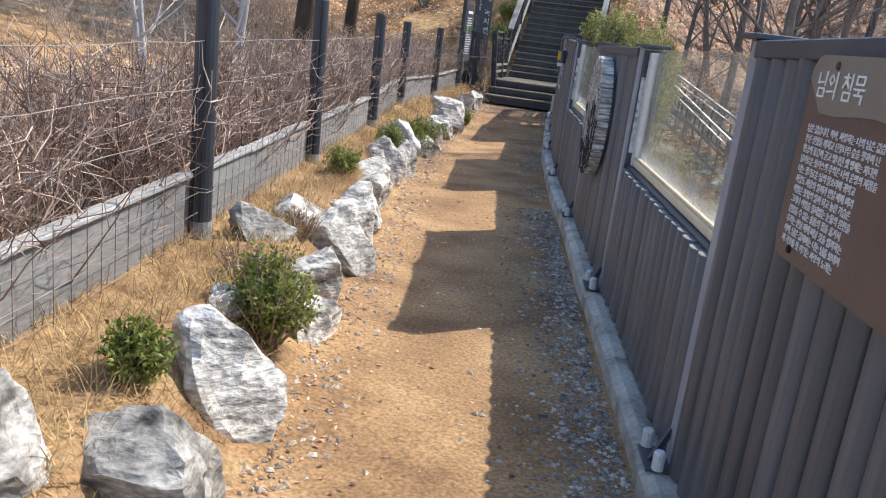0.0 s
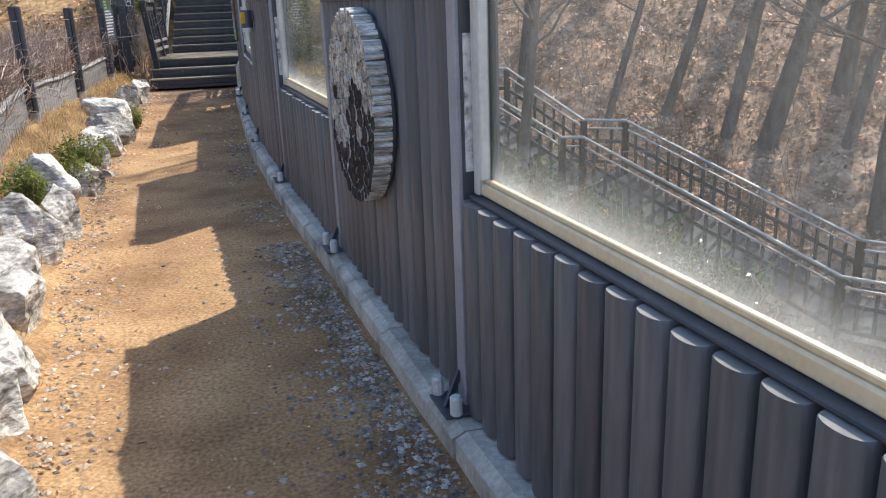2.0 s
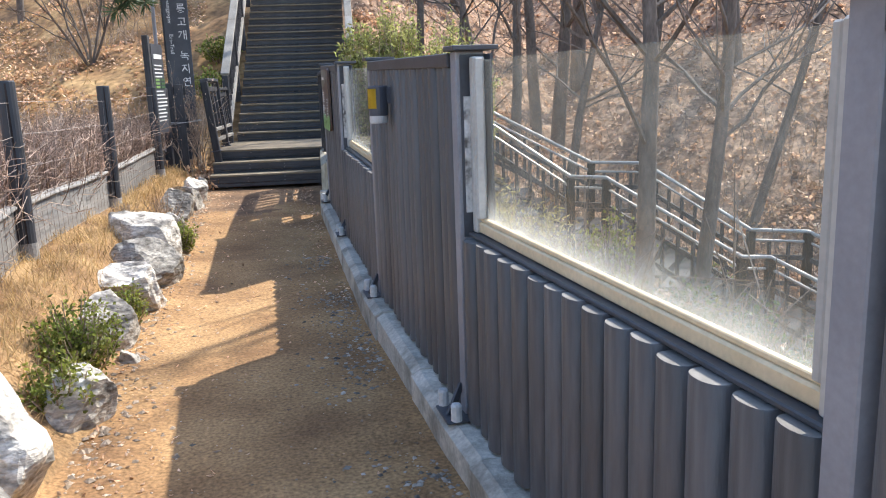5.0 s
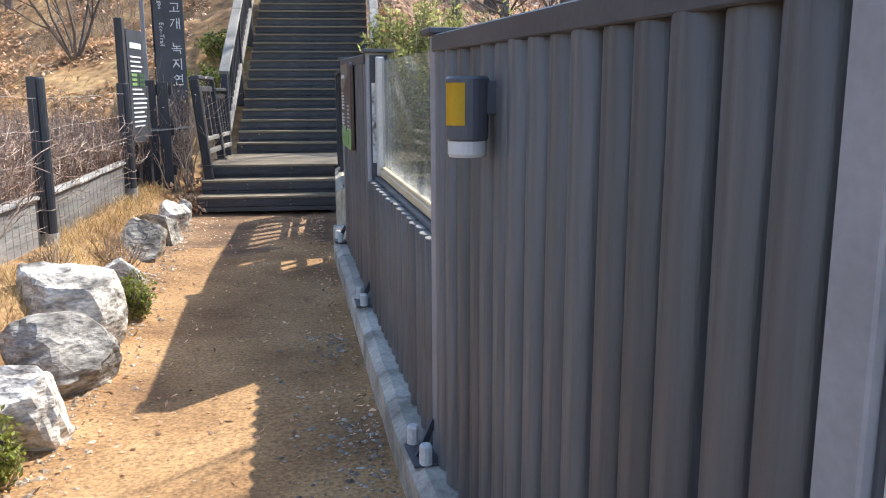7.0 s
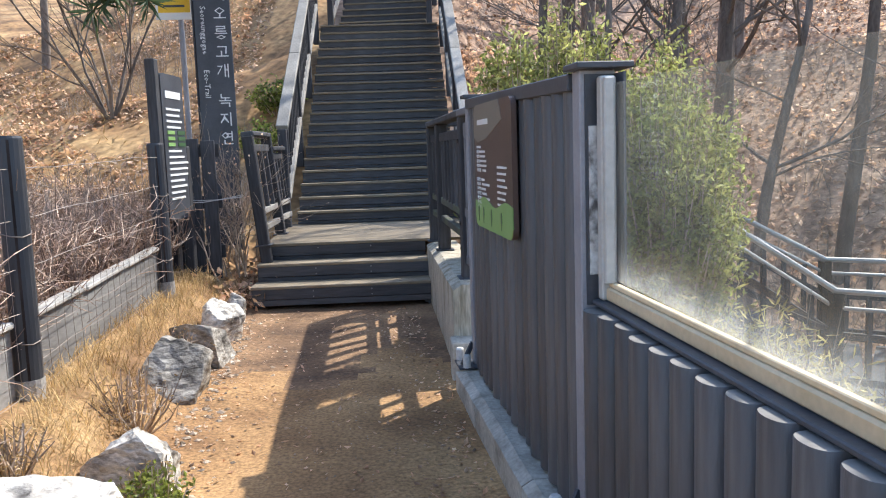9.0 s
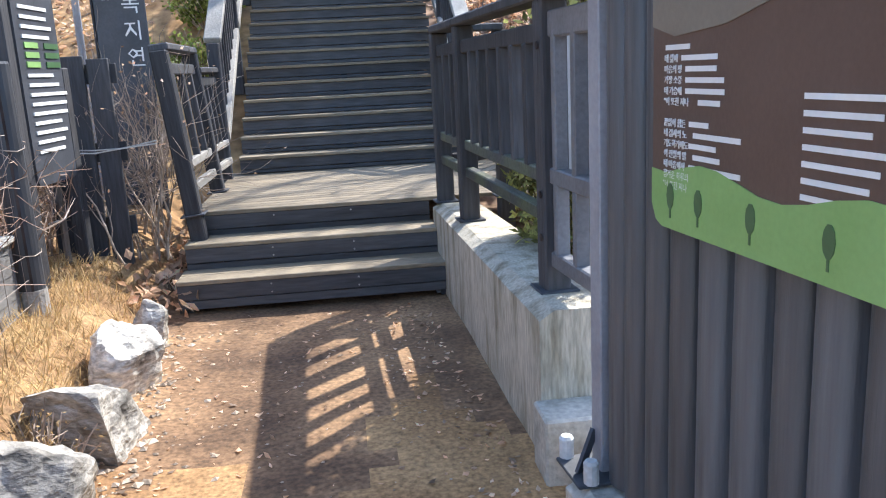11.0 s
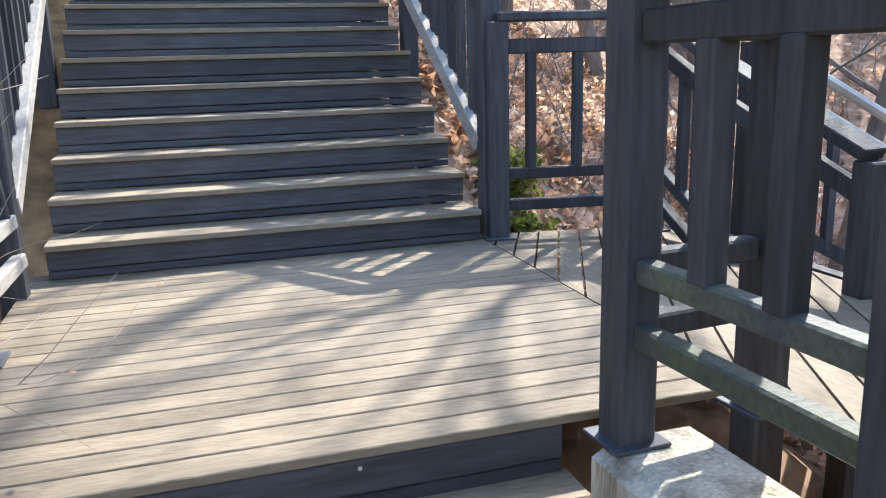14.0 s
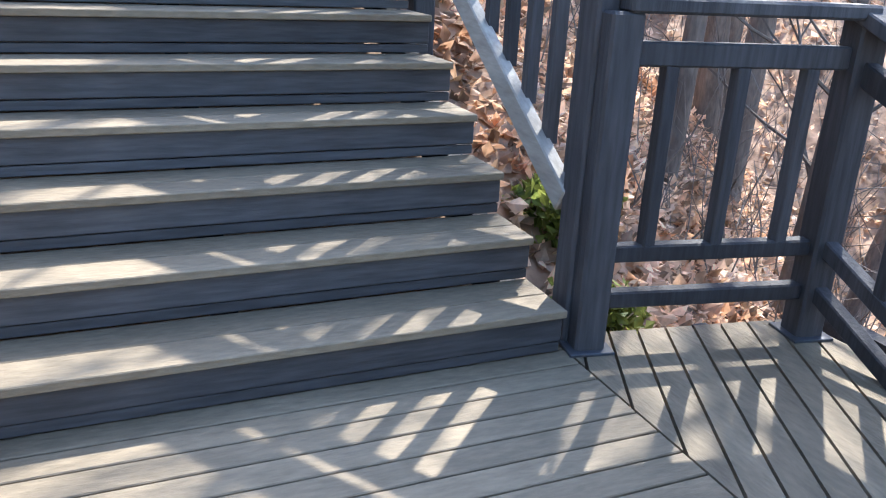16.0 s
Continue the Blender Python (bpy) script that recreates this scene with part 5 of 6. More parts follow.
def bare_tree(x, y, height, r, seed, lean=(0, 0), mat=None, label="leafless grey tree on the slope", depth=4, name="bare_tree", group="leafless trees", start=0.35):
    rnd = random.Random(seed)
    z = ground_z(x, y) - 0.15
    t = thing(name, label, "tree", group, (x, y, z))
    trunk, limbs, tips = Heap(), Heap(), []
    top = Vector((lean[0] * height, lean[1] * height, height * 0.62))
    pts = [Vector((0, 0, 0)).lerp(top, f) + Vector((rnd.gauss(0, 0.03), rnd.gauss(0, 0.03), 0)) * height * 0.12 * f for f in np.linspace(0, 1, 8)]
    trunk.stem(pts, r * 1.15, r * 0.5, 9)
    for k in range(rnd.randint(6, 9)):
        f = rnd.uniform(start, 1.0)
        i = min(6, int(f * 7))
        q = pts[i].lerp(pts[i + 1], f * 7 - i)
        a = rnd.uniform(0, 2 * math.pi)
        d = Vector((math.cos(a), math.sin(a), rnd.uniform(0.3, 1.1))).normalized()
        grow(limbs, tips, rnd, q, d, height * rnd.uniform(0.16, 0.26), r * rnd.uniform(0.25, 0.42) * (1.1 - 0.5 * f), depth - 2, 0.45, 0.12, (2, 3))
    grow(limbs, tips, rnd, pts[-1], (pts[-1] - pts[-2]).normalized(), height * 0.22, r * 0.5, depth - 1, 0.4, 0.12, (2, 4))
    trunk.put("trunk", mat or M_BARK, parent=t, smooth=True)
    limbs.put("limbwork", mat or M_BARK, parent=t)
    return t


def bush(x, y, size, height, seed, leafy, mat, stem_mat, label, category="shrub", group="", n=40, z=None, leaf=0.035, lw=0.3, per=26, name="shrub"):
    """A bush of many stems, each carrying small leaves."""
    rnd = random.Random(seed)
    z = ground_z(x, y) if z is None else z
    t = thing(name, label, category, group, (x, y, z))
    st, lv = Heap(), Heap()
    for k in range(n):
        a, q = rnd.uniform(0, 2 * math.pi), rnd.random() ** 0.6
        tip = Vector((math.cos(a) * size * q, math.sin(a) * size * q, height * rnd.uniform(0.55, 1.0) * (1 - 0.35 * q * q)))
        base = Vector((tip.x * 0.25, tip.y * 0.25, -0.03))
        mid = base.lerp(tip, 0.5) + rvec(rnd) * size * 0.10
        pts = [base, mid, tip]
        st.stem(pts, 0.006 + 0.004 * height, 0.0025, 3)
        for j in range(3):
            f = rnd.uniform(0.3, 0.95)
            p = base.lerp(mid, f * 2) if f < 0.5 else mid.lerp(tip, f * 2 - 1)
            q2 = p + (rvec(rnd, 0.5)) * size * 0.28
            st.stem([p, q2], 0.003, 0.0015, 3)
            if leafy:
                for _ in range(per // 4):
                    s = p.lerp(q2, rnd.uniform(0.2, 1.05)) + rvec(rnd) * leaf * 0.8
                    d = rvec(rnd, 0.35)
                    lv.leaf(s, d, d.cross(rvec(rnd)).normalized(), leaf * rnd.uniform(0.7, 1.3), leaf * lw)
        if leafy:
            for _ in range(per):
                f = rnd.uniform(0.25, 1.02)
                p = base.lerp(mid, f * 2) if f < 0.5 else mid.lerp(tip, f * 2 - 1)
                p = p + rvec(rnd) * leaf * 1.3
                d = rvec(rnd, 0.35)
                lv.leaf(p, d, d.cross(rvec(rnd)).normalized(), leaf * rnd.uniform(0.7, 1.3), leaf * lw)
    st.put("stemwork", stem_mat, parent=t)
    if leafy:
        lv.put("foliage", mat, parent=t)
    return t


def thicket(x, y, height, seed):
    """A thorny leafless shrub with crooked, much-branched stems."""
    rnd = random.Random(seed)
    t = thing("thorny_shrub", "leafless thorny twiggy shrub beside the railing", "shrub", "", (x, y, 0.4))
    h, tips = Heap(), []
    for k in range(13):
        d = Vector((rnd.gauss(-0.05, 0.12), rnd.gauss(0, 0.16), 1)).normalized()
        grow(h, tips, rnd, Vector((rnd.gauss(0, 0.08), rnd.gauss(0, 0.1), -0.05)), d, height * rnd.uniform(0.4, 0.62), rnd.uniform(0.005, 0.010), 2, 0.5, 0.1, (3, 5), 5, 0.2)
    h.put("stemwork", M_TWIG, parent=t)
    lv = Heap()
    for p, d in tips:
        if rnd.random() < 0.25:
            e = rvec(rnd)
            lv.leaf(p, e, e.cross(rvec(rnd)).normalized(), 0.03, 0.009)
    tagged(lv.put("withered_foliage", M_LEAFLITTER, parent=t), kind="stuff")


# green shrubs tucked among the boulders
for k, (x, y, s, h, n) in enumerate([(-1.44, 3.36, 0.25, 0.46, 70), (-1.50, 2.36, 0.12, 0.22, 40), (-2.42, 8.62, 0.17, 0.34, 36), (-2.50, 10.45, 0.26, 0.46, 60), (-2.42, 9.9, 0.16, 0.34, 30), (-2.22, 6.5, 0.15, 0.24, 26), (-2.62, 13.95, 0.14, 0.34, 26), (-2.55, 11.7, 0.14, 0.26, 24)]):
    bush(x, y, s, h, 30 + k, True, M_SHRUB, M_TWIG, "small green and yellow leafed shrub among boulders", group="edging shrubs", n=n, leaf=0.028, lw=0.28, per=34)
for k, (x, y, s, h) in enumerate([(-1.72, 3.62, 0.16, 0.16), (-3.0, 14.95, 0.26, 0.36), (-3.05, 16.0, 0.22, 0.30), (-1.80, 4.6, 0.14, 0.18), (-2.66, 14.1, 0.16, 0.30), (-3.1, 13.9, 0.16, 0.22)]):
    bush(x, y, s, h, 60 + k, True, M_GRASS, M_TWIG, "dry brown twiggy shrub in the grass bed", group="dry shrubs", n=34, leaf=0.02, lw=0.2, per=6)
thicket(-3.30, 18.80, 1.35, 75)
thicket(-3.42, 19.6, 1.5, 76)
for k, (x, y, s, h, n) in enumerate([(-3.5, 22.4, 0.5, 0.6, 50), (-3.45, 23.6, 0.45, 0.6, 40), (-0.45, 21.4, 0.24, 0.28, 22), (-0.55, 21.0, 0.16, 0.22, 16)]):
    bush(x, y, s, h, 80 + k, True, M_SHRUB, M_TWIG, "low green shrub beside the stairs", group="stair shrubs", n=n, leaf=0.06, lw=0.35, per=20)
for k, (x, y, s, h, n) in enumerate([(1.6, 9.6, 0.4, 0.5, 40), (2.0, 10.9, 0.45, 0.6, 44), (2.9, 12.3, 0.5, 0.6, 44), (1.4, 12.8, 0.4, 0.7, 44), (1.9, 14.6, 0.45, 0.8, 50), (3.6, 9.2, 0.4, 0.5, 36), (4.6, 13.5, 0.6, 1.0, 50), (6.0, 14.0, 0.6, 0.9, 50), (3.4, 15.6, 0.6, 1.2, 60), (5.2, 19.6, 0.6, 1.1, 50), (2.6, 17.0, 0.6, 1.3, 60)]):
    bush(x, y, s, h, 120 + k, True, M_SHRUB, M_TWIG, "low green shrub on the gully bank", group="gully shrubs", n=n, leaf=0.07, lw=0.35, per=18)
for k, (x, y, s, h) in enumerate([(2.5, 14.4, 0.6, 1.2), (2.9, 13.6, 0.6, 1.4), (3.5, 13.6, 0.6, 1.5), (3.9, 12.8, 0.6, 1.6), (4.5, 12.6, 0.6, 1.6), (5.0, 11.8, 0.6, 1.5), (3.2, 12.6, 0.5, 1.2), (2.2, 11.2, 0.5, 1.0)]):
    bush(x, y, s, h, 160 + k, True, M_GLOSSY, M_TWIG, "dark glossy-leafed shrub below the gully stairs", group="glossy shrubs", n=50, leaf=0.085, lw=0.33, per=20)
for k, (x, y, s, h) in enumerate([(-0.05, 15.6, 0.5, 1.15), (0.45, 15.1, 0.5, 1.2), (0.30, 14.4, 0.45, 1.0), (0.95, 14.7, 0.5, 1.2), (0.6, 15.9, 0.5, 1.3)]):
    bush(x, y, s, h, 180 + k, True, M_STRAWLEAF, M_TWIG, "low yellow-green grassy shrub behind the glass", group="yellow shrubs", n=80, leaf=0.09, lw=0.09, per=30)
# feathery evergreens behind the fence
for k, (x, y, s, h, z) in enumerate([(-0.72, 17.1, 0.46, 2.45, 0.0), (-0.28, 17.4, 0.55, 2.85, -0.1), (0.25, 16.8, 0.62, 2.5, -0.4), (0.45, 17.5, 0.65, 2.9, -0.4)]):
    bush(x, y, s, h, 90 + k, True, M_BAMBOO, M_TWIG, "feathery pale green evergreen shrub behind the fence", group="evergreen shrubs", n=230, z=z, leaf=0.056, lw=0.23, per=90)


# ---- hedge of bare twigs behind the posts ----
def hedge():
    rnd = random.Random(11)
    h = Heap()
    for k in range(3600):
        y = rnd.uniform(-0.5, 19.0)
        x = along(LEFT, y) - 0.12 - 1.0 * rnd.random()
        z = along(BED, y) + 0.02
        top = 1.28 + 0.10 * noise.noise((y * 1.3, x * 2, 0)) + rnd.gauss(0, 0.09) - 0.002 * y
        p = Vector((x, y, z - 0.05))
        d = Vector((rnd.gauss(0, 0.22), rnd.gauss(0, 0.28), 1)).normalized()
        pts = [p]
        n = 5
        for i in range(n):
            d = (d + Vector((rnd.gauss(0, 0.25), rnd.gauss(0, 0.3), 0.18))).normalized()
            pts.append(pts[-1] + d * ((top - z) / n * rnd.uniform(0.85, 1.2)))
        r = rnd.uniform(0.003, 0.0075)
        h.stem(pts, r, 0.0022, 3)
        for j in range(6):
            f = rnd.uniform(0.15, 0.98) * n
            i = min(n - 1, int(f))
            q = pts[i].lerp(pts[i + 1], f - i)
            e = Vector((rnd.gauss(0, 1), rnd.gauss(0, 1.2), rnd.gauss(0.55, 0.5))).normalized()
            m = q + e * rnd.uniform(0.08, 0.20)
            w = m + (e + rvec(rnd, 0.5) * 0.8).normalized() * rnd.uniform(0.06, 0.2)
            h.stem([q, m, w], 0.0034, 0.0013, 3)
            if j < 3:
                h.stem([m, m + rvec(rnd, 0.4) * rnd.uniform(0.06, 0.16)], 0.0022, 0.0011, 3)
    h.put("hedge_twigs", M_HEDGE, "tangled leafless brown hedge behind the wire", "hedge", kind="stuff")


hedge()


# ---- dry grass on the bed, gravel, leaf litter ----
def dry_grass():
    rnd = random.Random(12)
    h = Heap()
    for k in range(24000):
        y = rnd.uniform(0.5, 18.4)
        xe, xl = along(EDGE, y), along(LEFT, y)
        x = rnd.uniform(xl - 0.1, xe - 0.10)
        if noise.noise((x * 2.2, y * 2.2, 4.0)) < -0.3:
            continue
        p = Vector((x, y, ground_z(x, y) - 0.005))
        a, ln = rnd.uniform(0, 2 * math.pi), rnd.uniform(0.04, 0.14)
        tip = p + Vector((math.cos(a) * ln, math.sin(a) * ln, rnd.uniform(0.01, 0.12)))
        h.blade(p, tip, rnd.uniform(0.0012, 0.003), Vector((-math.sin(a), math.cos(a), 0)))
    h.put("dry_grass", M_GRASS, "flattened straw-coloured dry grass on the bed", "grass", kind="stuff")
    h = Heap()
    for k in range(16000):
        x, y = rnd.uniform(-26, -4.4), rnd.uniform(4, 34)
        if noise.noise((x * 0.5, y * 0.5, 9.0)) < -0.1:
            continue
        p = Vector((x, y, ground_z(x, y) - 0.01))
        a, ln = rnd.uniform(0, 2 * math.pi), rnd.uniform(0.1, 0.3)
        tip = p + Vector((math.cos(a) * ln, math.sin(a) * ln, rnd.uniform(0.02, 0.16)))
        h.blade(p, tip, rnd.uniform(0.005, 0.012), Vector((-math.sin(a), math.cos(a), 0)))
    h.put("field_grass", M_GRASS, "dry tan grass on the open slope", "grass", kind="stuff")


dry_grass()


def pebble(h, rnd, x, y, z, r):
    b = len(h.v)
    q = [rnd.uniform(0.6, 1.2) for _ in range(6)]
    a = rnd.uniform(0, 6.28)
    c, s = math.cos(a) * r, math.sin(a) * r
    h.v += [Vector((x + c * q[0], y + s * q[0], z)), Vector((x - s * q[1], y + c * q[1], z)), Vector((x - c * q[2], y - s * q[2], z)), Vector((x + s * q[3], y - c * q[3], z)), Vector((x + c * 0.2, y, z + r * 0.48 * q[4])), Vector((x, y, z - r * 0.5))]
    for i in range(4):
        h.f += [(b + i, b + (i + 1) % 4, b + 4), (b + (i + 1) % 4, b + i, b + 5)]


def gravel():
    rnd = random.Random(13)
    h = Heap()
    for k in range(16000):                    # beside the kerb
        y = rnd.uniform(1.0, 17.5)
        x = along(FENCE, y) - 0.19 - abs(rnd.gauss(0, 0.17 if rnd.random() < 0.85 else 0.36))
        if noise.noise((x * 1.6, y * 0.9, 2.0)) < (-0.05 if y > 8 else -0.35) or (y > 8.5 and rnd.random() < 0.72) or y > 13.5:
            continue
        pebble(h, rnd, x, y, ground_z(x, y) + 0.002, 0.005 + 0.017 * rnd.random() ** 2.2)
    g = Heap()
    for k in range(2600):                     # beside the boulders
        y = rnd.uniform(1.2, 17.8)
        x = along(EDGE, y) + abs(rnd.gauss(0, 0.16)) - 0.02
        pebble(g, rnd, x, y, ground_z(x, y) + 0.002, 0.005 + 0.024 * rnd.random() ** 2.2)
    for k in range(1500):                      # strewn over the path
        y = rnd.uniform(1.2, 17.8)
        x = rnd.uniform(along(EDGE, y), along(FENCE, y) - 0.2)
        pebble(g, rnd, x, y, ground_z(x, y) + 0.001, rnd.uniform(0.003, 0.009))
    h.put("gravel", M_GRAVEL, "loose grey gravel along the path edges", "gravel", kind="stuff")
    g.put("grit", M_GRIT, "loose tan grit along the boulders", "gravel", kind="stuff")
    h = Heap()
    for k in range(1500):
        y = rnd.uniform(1.2, 17.8)
        x = rnd.uniform(along(EDGE, y) - 0.1, along(FENCE, y) - 0.2)
        if k > 500:
            x = along(EDGE, y) + abs(rnd.gauss(0, 0.2))
        p = Vector((x, y, ground_z(x, y) + 0.006))
        d = rvec(rnd)
        d.z *= 0.3
        d.normalize()
        h.leaf(p, d, d.cross(Vector((rnd.gauss(0, 0.3), rnd.gauss(0, 0.3), 1))).normalized(), rnd.uniform(0.015, 0.045), rnd.uniform(0.004, 0.011))
    for k in range(420):
        x, y = -3.08 + rnd.gauss(0, 0.14), rnd.uniform(18.0, 19.6)
        p = Vector((x, y, ground_z(x, y) + rnd.uniform(0.01, 0.16)))
        d = rvec(rnd)
        h.leaf(p, d, d.cross(rvec(rnd)).normalized(), rnd.uniform(0.05, 0.11), rnd.uniform(0.015, 0.03))
    for k in range(900):                      # by the kerb and before the steps
        y = rnd.uniform(12.0, 18.0)
        x = along(FENCE, y) - 0.2 - abs(rnd.gauss(0, 0.12)) if k % 2 else rnd.uniform(along(EDGE, y), along(FENCE, y) - 0.3)
        p = Vector((x, y, ground_z(x, y) + 0.006))
        d = rvec(rnd)
        d.z *= 0.3
        d.normalize()
        h.leaf(p, d, d.cross(Vector((rnd.gauss(0, 0.3), rnd.gauss(0, 0.3), 1))).normalized(), rnd.uniform(0.015, 0.05), rnd.uniform(0.005, 0.014))
    h.put("path_leaves", M_LEAFLITTER, "scattered dry leaves on the path", "leaves", kind="stuff")


gravel()


def litter():
    rnd = random.Random(14)
    h = Heap()
    n = 0
    while n < 120000:
        x, y = rnd.uniform(-1.2, 20.0), rnd.uniform(5.0, 38.0)
        if n % 5 == 0:
            x, y = rnd.uniform(-1.0, 4.0), rnd.uniform(18.5, 26.0)
        if n % 5 in (1, 2):
            x, y = rnd.uniform(0.0, 9.0), rnd.uniform(5.0, 22.0)
        if x < along(FENCE, min(y, 20.6)) + 0.25 or (y > 20.3 and SX0 - 0.2 < x < SX1 + 0.1):
            continue
        if y < 20.8 and x < 0.2 and y > 17.9:
            continue
        n += 1
        p = Vector((x, y, ground_z(x, y) + rnd.uniform(0.01, 0.06)))
        d = rvec(rnd)
        d.z *= 0.75
        d.normalize()
        s = rnd.uniform(0.05, 0.12) * (1.35 if x > 4.5 or y > 27 else 1.0)
        h.leaf(p, d, d.cross(Vector((rnd.gauss(0, 0.5), rnd.gauss(0, 0.5), 1))).normalized(), s, s * rnd.uniform(0.28, 0.42))
    for k in range(26000):
        x, y = rnd.uniform(-13.0, -4.2), rnd.uniform(17.0, 33.0)
        if noise.noise((x * 0.6, y * 0.6, 2.0)) < -0.15:
            continue
        p = Vector((x, y, ground_z(x, y) + rnd.uniform(0.005, 0.04)))
        d = rvec(rnd)
        d.z *= 0.6
        d.normalize()
        ln = rnd.uniform(0.05, 0.12)
        h.leaf(p, d, d.cross(Vector((rnd.gauss(0, 0.5), rnd.gauss(0, 0.5), 1))).normalized(), ln, ln * rnd.uniform(0.25, 0.4))
    h.put("leaf_litter", M_LEAFLITTER, "brown fallen leaves covering the wooded bank", "leaves", kind="stuff")
    h = Heap()
    for k in range(2600):
        x, y = rnd.uniform(-0.4, 20.0), rnd.uniform(7.0, 36.0)
        if k % 2:
            x, y = rnd.uniform(0.0, 10.0), rnd.uniform(8.0, 24.0)
        if abs((x - 0.4) * 0.72 + (y - 19.9) * 1.0) < 1.9 and x < 10.0:
            continue
        if x < along(FENCE, min(y, 20.6)) + 0.5 or (y < 20.8 and x < 0.4 and y > 17) or (y > 20 and x < SX1 + 0.5):
            continue
        p = Vector((x, y, ground_z(x, y) - 0.05))
        hh = rnd.uniform(0.3, 1.5)
        tip = p + Vector((rnd.gauss(0, 0.25) * hh, rnd.gauss(0, 0.25) * hh, hh))
        m = p.lerp(tip, 0.5) + rvec(rnd) * 0.06
        h.stem([p, m, tip], rnd.uniform(0.004, 0.010), 0.002, 3)
        for j in range(5):
            q = p.lerp(m, rnd.random()) if j < 2 else m.lerp(tip, rnd.random())
            h.stem([q, q + rvec(rnd, 0.5) * hh * 0.35], 0.004, 0.0014, 3)
    h.put("undergrowth", M_BARK, "tangled leafless undergrowth on the bank", "undergrowth", kind="stuff")


litter()


def field_brush():
    """Low bare scrub in patches on the open slope."""
    rnd = random.Random(16)
    h = Heap()
    for cx, cy, r, n in ((-9.0, 19.0, 2.6, 900), (-12.5, 23.0, 3.0, 700), (-5.6, 20.5, 1.3, 300), (-8.0, 13.5, 2.0, 400), (-17.0, 30.0, 4.0, 500), (-6.5, 27.5, 1.6, 250)):
        for k in range(n):
            a, q = rnd.uniform(0, 6.283), r * math.sqrt(rnd.random())
            x, y = cx + q * math.cos(a), cy + q * math.sin(a) * 1.4
            if x > along(LEFT, min(y, 20)) - 1.3:
                continue
            p = Vector((x, y, ground_z(x, y) - 0.05))
            hh = rnd.uniform(0.3, 0.95) * (1.2 - 0.6 * q / r)
            tip = p + Vector((rnd.gauss(0, 0.3) * hh, rnd.gauss(0, 0.3) * hh, hh))
            m = p.lerp(tip, 0.5) + rvec(rnd) * 0.05
            h.stem([p, m, tip], 0.007, 0.002, 3)
            for j in range(6):
                b = m.lerp(tip, rnd.uniform(-0.5, 1.0))
                h.stem([b, b + rvec(rnd, 0.5) * hh * 0.4], 0.004, 0.0015, 3)
    h.put("field_scrub", M_TWIG, "low brown scrub on the open slope", "scrub", kind="stuff")


field_brush()

# ---- trees ----
def multi_stem_tree(x, y, height, seed):
    """A small tree of several crooked stems that fan out from one foot."""
    rnd = random.Random(seed)
    t = thing("small_bare_tree", "small leafless tree of several fanning stems with a red rag", "tree", "", (x, y, ground_z(x, y) - 0.05))
    tips = []
    for k in range(6):
        h = Heap()
        a = k * 1.05 + rnd.uniform(-0.2, 0.2)
        d = Vector((math.cos(a) * 0.55, math.sin(a) * 0.4, 1)).normalized()
        grow(h, tips, rnd, Vector((0.05 * math.cos(a), 0.05 * math.sin(a), 0)), d, height * rnd.uniform(0.45, 0.62), rnd.uniform(0.024, 0.036), 3, 0.42, 0.2, (2, 3), 5, 0.1)
        h.put("stem", M_BARK, parent=t)



TREES = [(9.9, 19.0, 11, 0.21, 0.15, -0.03), (8.3, 20.9, 11, 0.12, 0.18, -0.03), (9.3, 19.7, 11, 0.14, 0.11, -0.03), (7.1, 21.6, 11, 0.09, 0.16, -0.03), (11.2, 18.0, 11, 0.13, 0.12, -0.03), (5.6, 24.0, 11, 0.12, 0.05, -0.03),
         (2.7, 23.9, 9.0, 0.11, 0.02, 0.0), (1.3, 23.0, 7.0, 0.07, 0.04, 0.0), (3.5, 25.2, 10.0, 0.13, -0.03, 0.0), (0.7, 24.4, 8.0, 0.08, 0.03, 0.02),
         (2.5, 15.5, 10.5, 0.12, 0.02, 0.03), (3.1, 15.4, 9.5, 0.10, 0.05, 0.0),
         (4.2, 26.0, 9.5, 0.17, 0.04, 0.0), (5.6, 29.0, 11, 0.20, 0.02, 0.0), (9.5, 27.5, 12, 0.23, -0.04, 0.03), (12.5, 24.5, 12, 0.22, 0.06, 0.0),
         (12.0, 19.5, 11, 0.20, 0.10, 0.02), (15.0, 22.0, 12, 0.24, 0.05, 0.0), (10.4, 15.8, 10, 0.18, 0.06, 0.05), (14.5, 17.0, 12, 0.22, 0.04, 0.0), (16.5, 28.0, 13, 0.25, 0.0, 0.0), (7.5, 33.0, 12, 0.22, 0.03, 0.0),
         (12.6, 32.0, 13, 0.24, -0.02, 0.0), (2.4, 30.5, 10, 0.17, 0.04, 0.0), (4.0, 35.0, 12, 0.2, 0.0, 0.0), (19.5, 24.0, 13, 0.26, 0.0, 0.0), (18.5, 18.5, 12, 0.22, 0.03, 0.0), (3.6, 23.2, 7.5, 0.10, 0.10, -0.05), (2.3, 25.4, 7, 0.09, -0.12, 0.03), (1.7, 22.2, 4.5, 0.05, 0.05, 0.0)]
for k, (x, y, h, r, lx, ly) in enumerate(TREES):
    bare_tree(x, y, h, r, 200 + k, (lx, ly))
multi_stem_tree(-6.3, 24.6, 3.6, 301)
bare_tree(-4.25, 8.3, 5.2, 0.055, 302, (0.06, 0.05), M_BIRCH, "slender pale-barked leafless tree behind the hedge", depth=3, name="pale_tree", start=0.3)
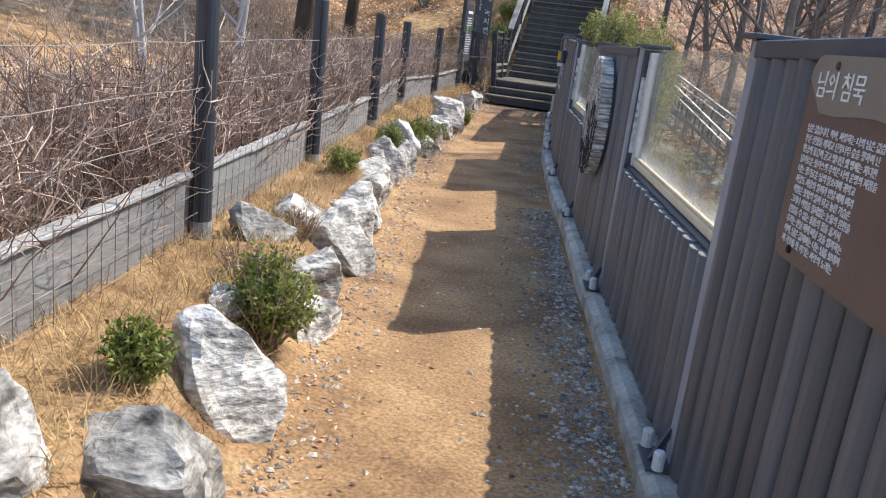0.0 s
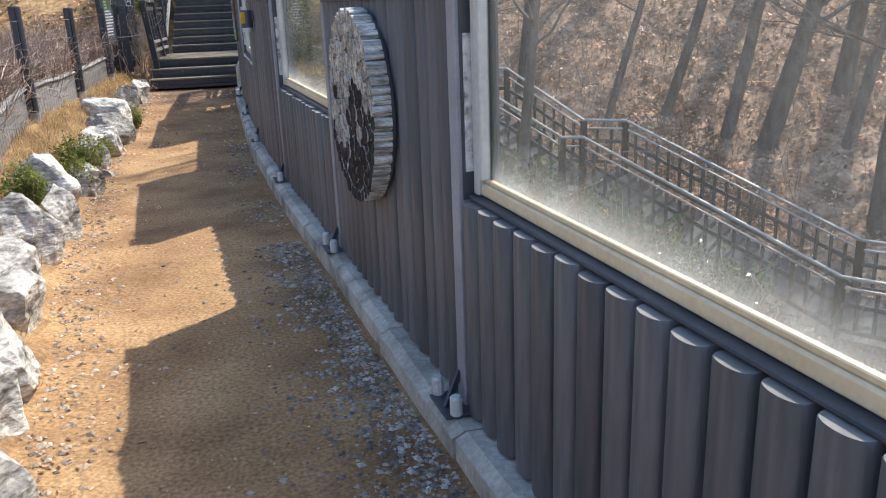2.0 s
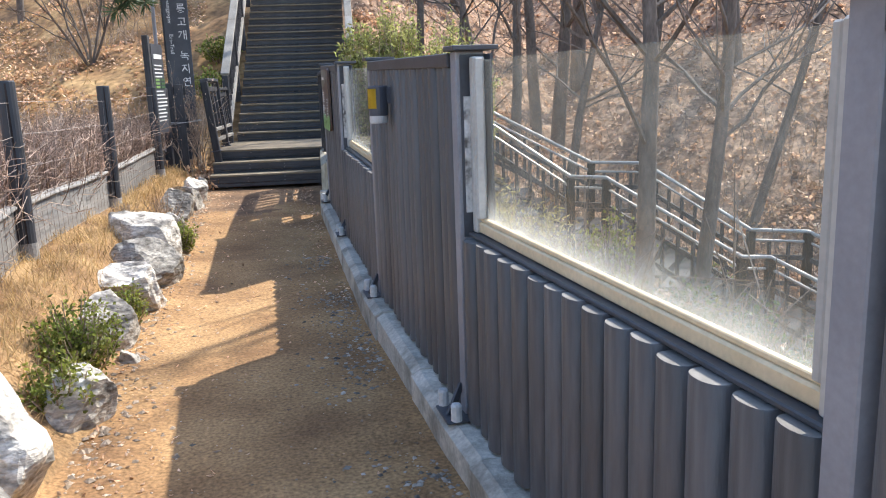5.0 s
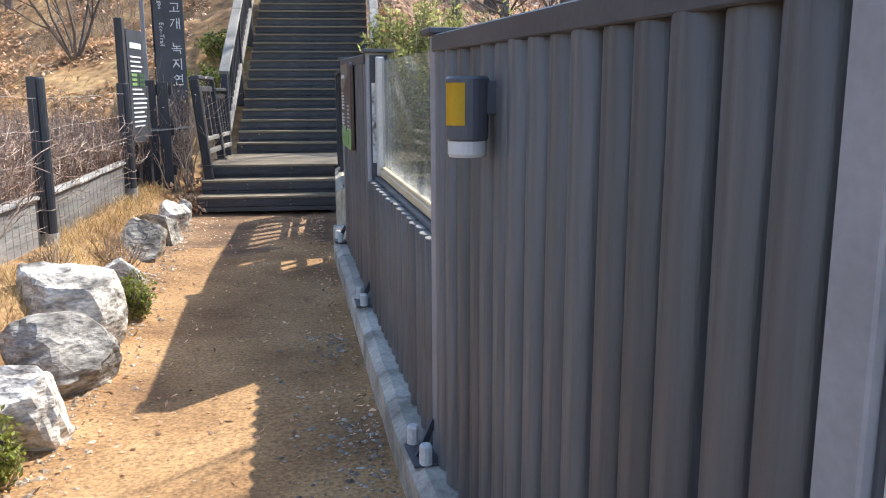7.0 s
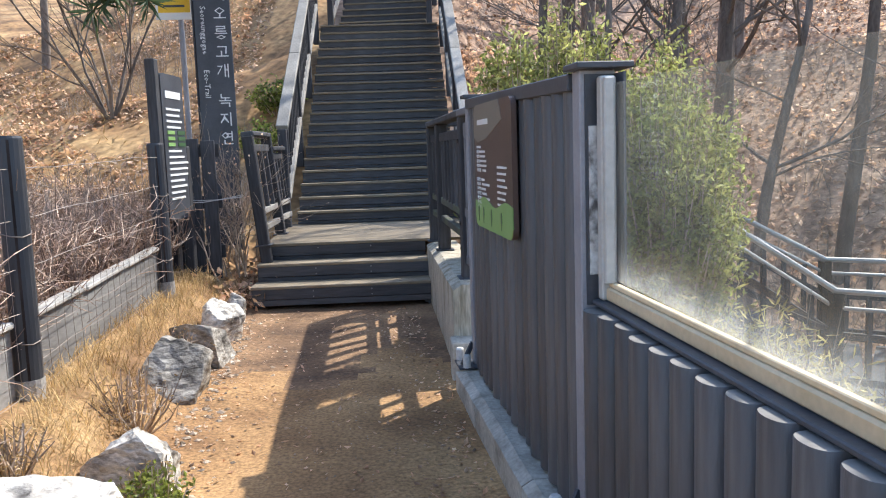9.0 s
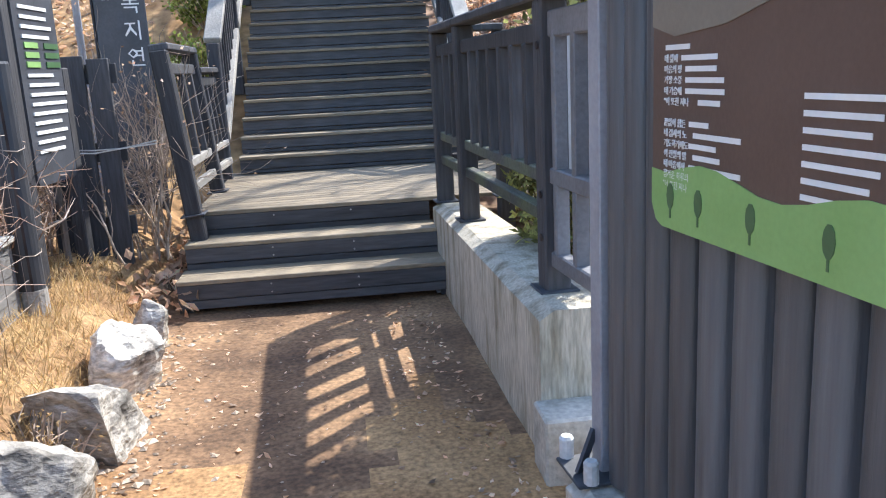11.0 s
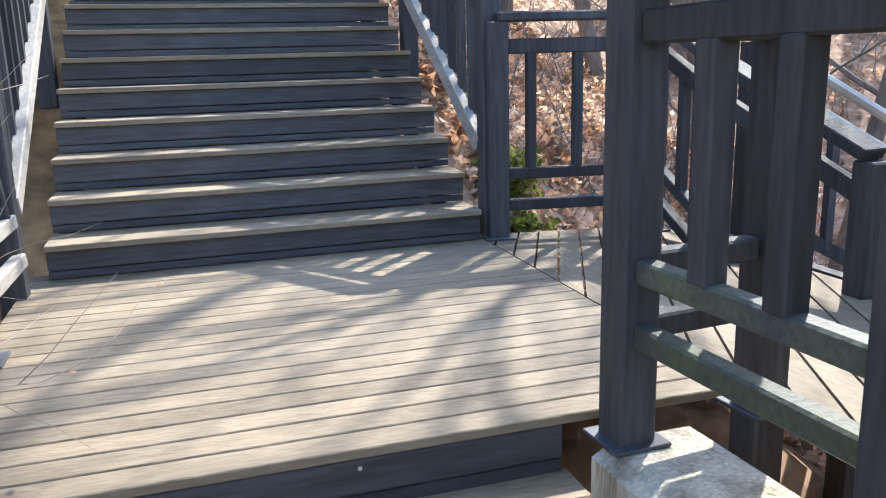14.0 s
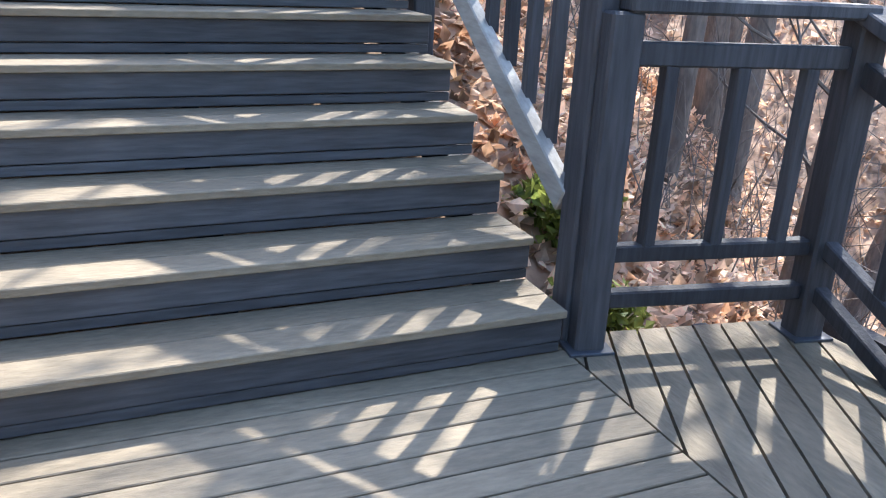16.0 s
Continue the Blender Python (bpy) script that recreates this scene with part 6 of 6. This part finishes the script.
bare_tree(-4.5, 7.2, 4.2, 0.03, 303, (-0.08, 0.05), M_BIRCH, "slender pale-barked leafless tree behind the hedge", depth=3, name="pale_tree", start=0.25)
bare_tree(-5.0, 8.0, 4.6, 0.03, 304, (-0.12, 0.02), M_BIRCH, "slender pale-barked leafless tree behind the hedge", depth=3, name="pale_tree", start=0.25)
bare_tree(-9.5, 30.0, 6.0, 0.09, 305, (0.03, 0.0), depth=4)
bare_tree(-13.0, 27.0, 7.0, 0.12, 306, (0.03, 0.0), depth=4)


def pine(x, y, height, r, seed, clear):
    rnd = random.Random(seed)
    z = ground_z(x, y) - 0.1
    t = thing("pine_tree", "dark-trunked pine with hanging green needles", "tree", "pine trees", (x, y, z))
    trunk, limbs, needles = Heap(), Heap(), Heap()
    pts = [Vector((0.25 * math.sin(f * 2.2), 0.15 * f, height * f)) for f in np.linspace(0, 1, 10)]
    trunk.stem(pts, r * 1.15, r * 0.35, 10)
    for k in range(26):
        f = lerp(clear, 0.97, (k + rnd.random()) / 26)
        i = min(8, int(f * 9))
        p = pts[i].lerp(pts[i + 1], f * 9 - i)
        a = k * 2.4 + rnd.uniform(-0.4, 0.4)
        ln = lerp(3.6, 0.8, (f - clear) / (1 - clear)) * rnd.uniform(0.75, 1.1)
        d = Vector((math.cos(a), math.sin(a), 0.12))
        mid = p + d * ln * 0.5 + Vector((0, 0, 0.10 * ln))
        tip = p + d * ln + Vector((0, 0, -0.16 * ln))
        limbs.stem([p, mid, tip], r * 0.30, 0.012, 5)
        for j in range(22):
            g = rnd.uniform(0.25, 1.0)
            q = p.lerp(mid, g * 2) if g < 0.5 else mid.lerp(tip, g * 2 - 1)
            e = q + (rvec(rnd, 0.1) * Vector((1, 1, 0.45))) * ln * 0.22
            limbs.stem([q, e], 0.014, 0.006, 3)
            for c in range(3):
                cc = q.lerp(e, rnd.uniform(0.4, 1.1))
                for _ in range(30):
                    nd = rvec(rnd, 0.2)
                    needles.leaf(cc, nd, nd.cross(rvec(rnd)).normalized(), rnd.uniform(0.13, 0.26), 0.010)
    trunk.put("trunk", M_PINEBARK, parent=t, smooth=True)
    limbs.put("limbwork", M_PINEBARK, parent=t)
    needles.put("crown", M_NEEDLE, parent=t)


pine(-7.0, 17.0, 9.5, 0.19, 401, 0.25)
pine(-7.3, 20.9, 9.0, 0.15, 402, 0.33)
pine(-16.0, 20.0, 9.0, 0.2, 403, 0.28)
pine(-15.0, 34.0, 10.0, 0.2, 404, 0.2)
rag = bmesh.new()
bmesh.ops.create_icosphere(rag, subdivisions=2, radius=0.09)
for v in rag.verts:
    v.co = Vector((v.co.x * 1.3, v.co.y * 0.5, v.co.z)) * (1 + 0.5 * noise.noise(v.co * 14))
solid("rag", rag, M_RED, "red rag tied in a small tree", "rag", m=pose(-6.2, 24.5, ground_z(-6.3, 24.6) + 2.35))


def far_woods():
    rnd = random.Random(15)
    h = Heap()
    for k in range(420):
        a = rnd.uniform(-2.2, 2.2)
        d = rnd.uniform(34, 95)
        x, y = math.sin(a) * d, math.cos(a) * d + 6
        if abs(x + 2) < 3 or (x < -4 and d < 44):
            continue
        z = ground_z(x, y)
        ht = rnd.uniform(6, 12)
        p = Vector((x, y, z - 0.3))
        tip = p + Vector((rnd.gauss(0, 0.6), rnd.gauss(0, 0.6), ht))
        h.stem([p, p.lerp(tip, 0.5), tip], rnd.uniform(0.1, 0.22), 0.04, 5)
        for j in range(16):
            q = p.lerp(tip, rnd.uniform(0.2, 0.98))
            e = q + rvec(rnd, 0.7) * rnd.uniform(1.0, 2.8)
            h.stem([q, e], 0.05, 0.015, 3)
            for _ in range(3):
                g = q.lerp(e, rnd.uniform(0.3, 1))
                h.stem([g, g + rvec(rnd, 0.5) * 1.1], 0.022, 0.008, 3)
    h.put("far_woods", M_BARK, "distant leafless woods on the hilltop", "woods", kind="stuff")


far_woods()


print_words()
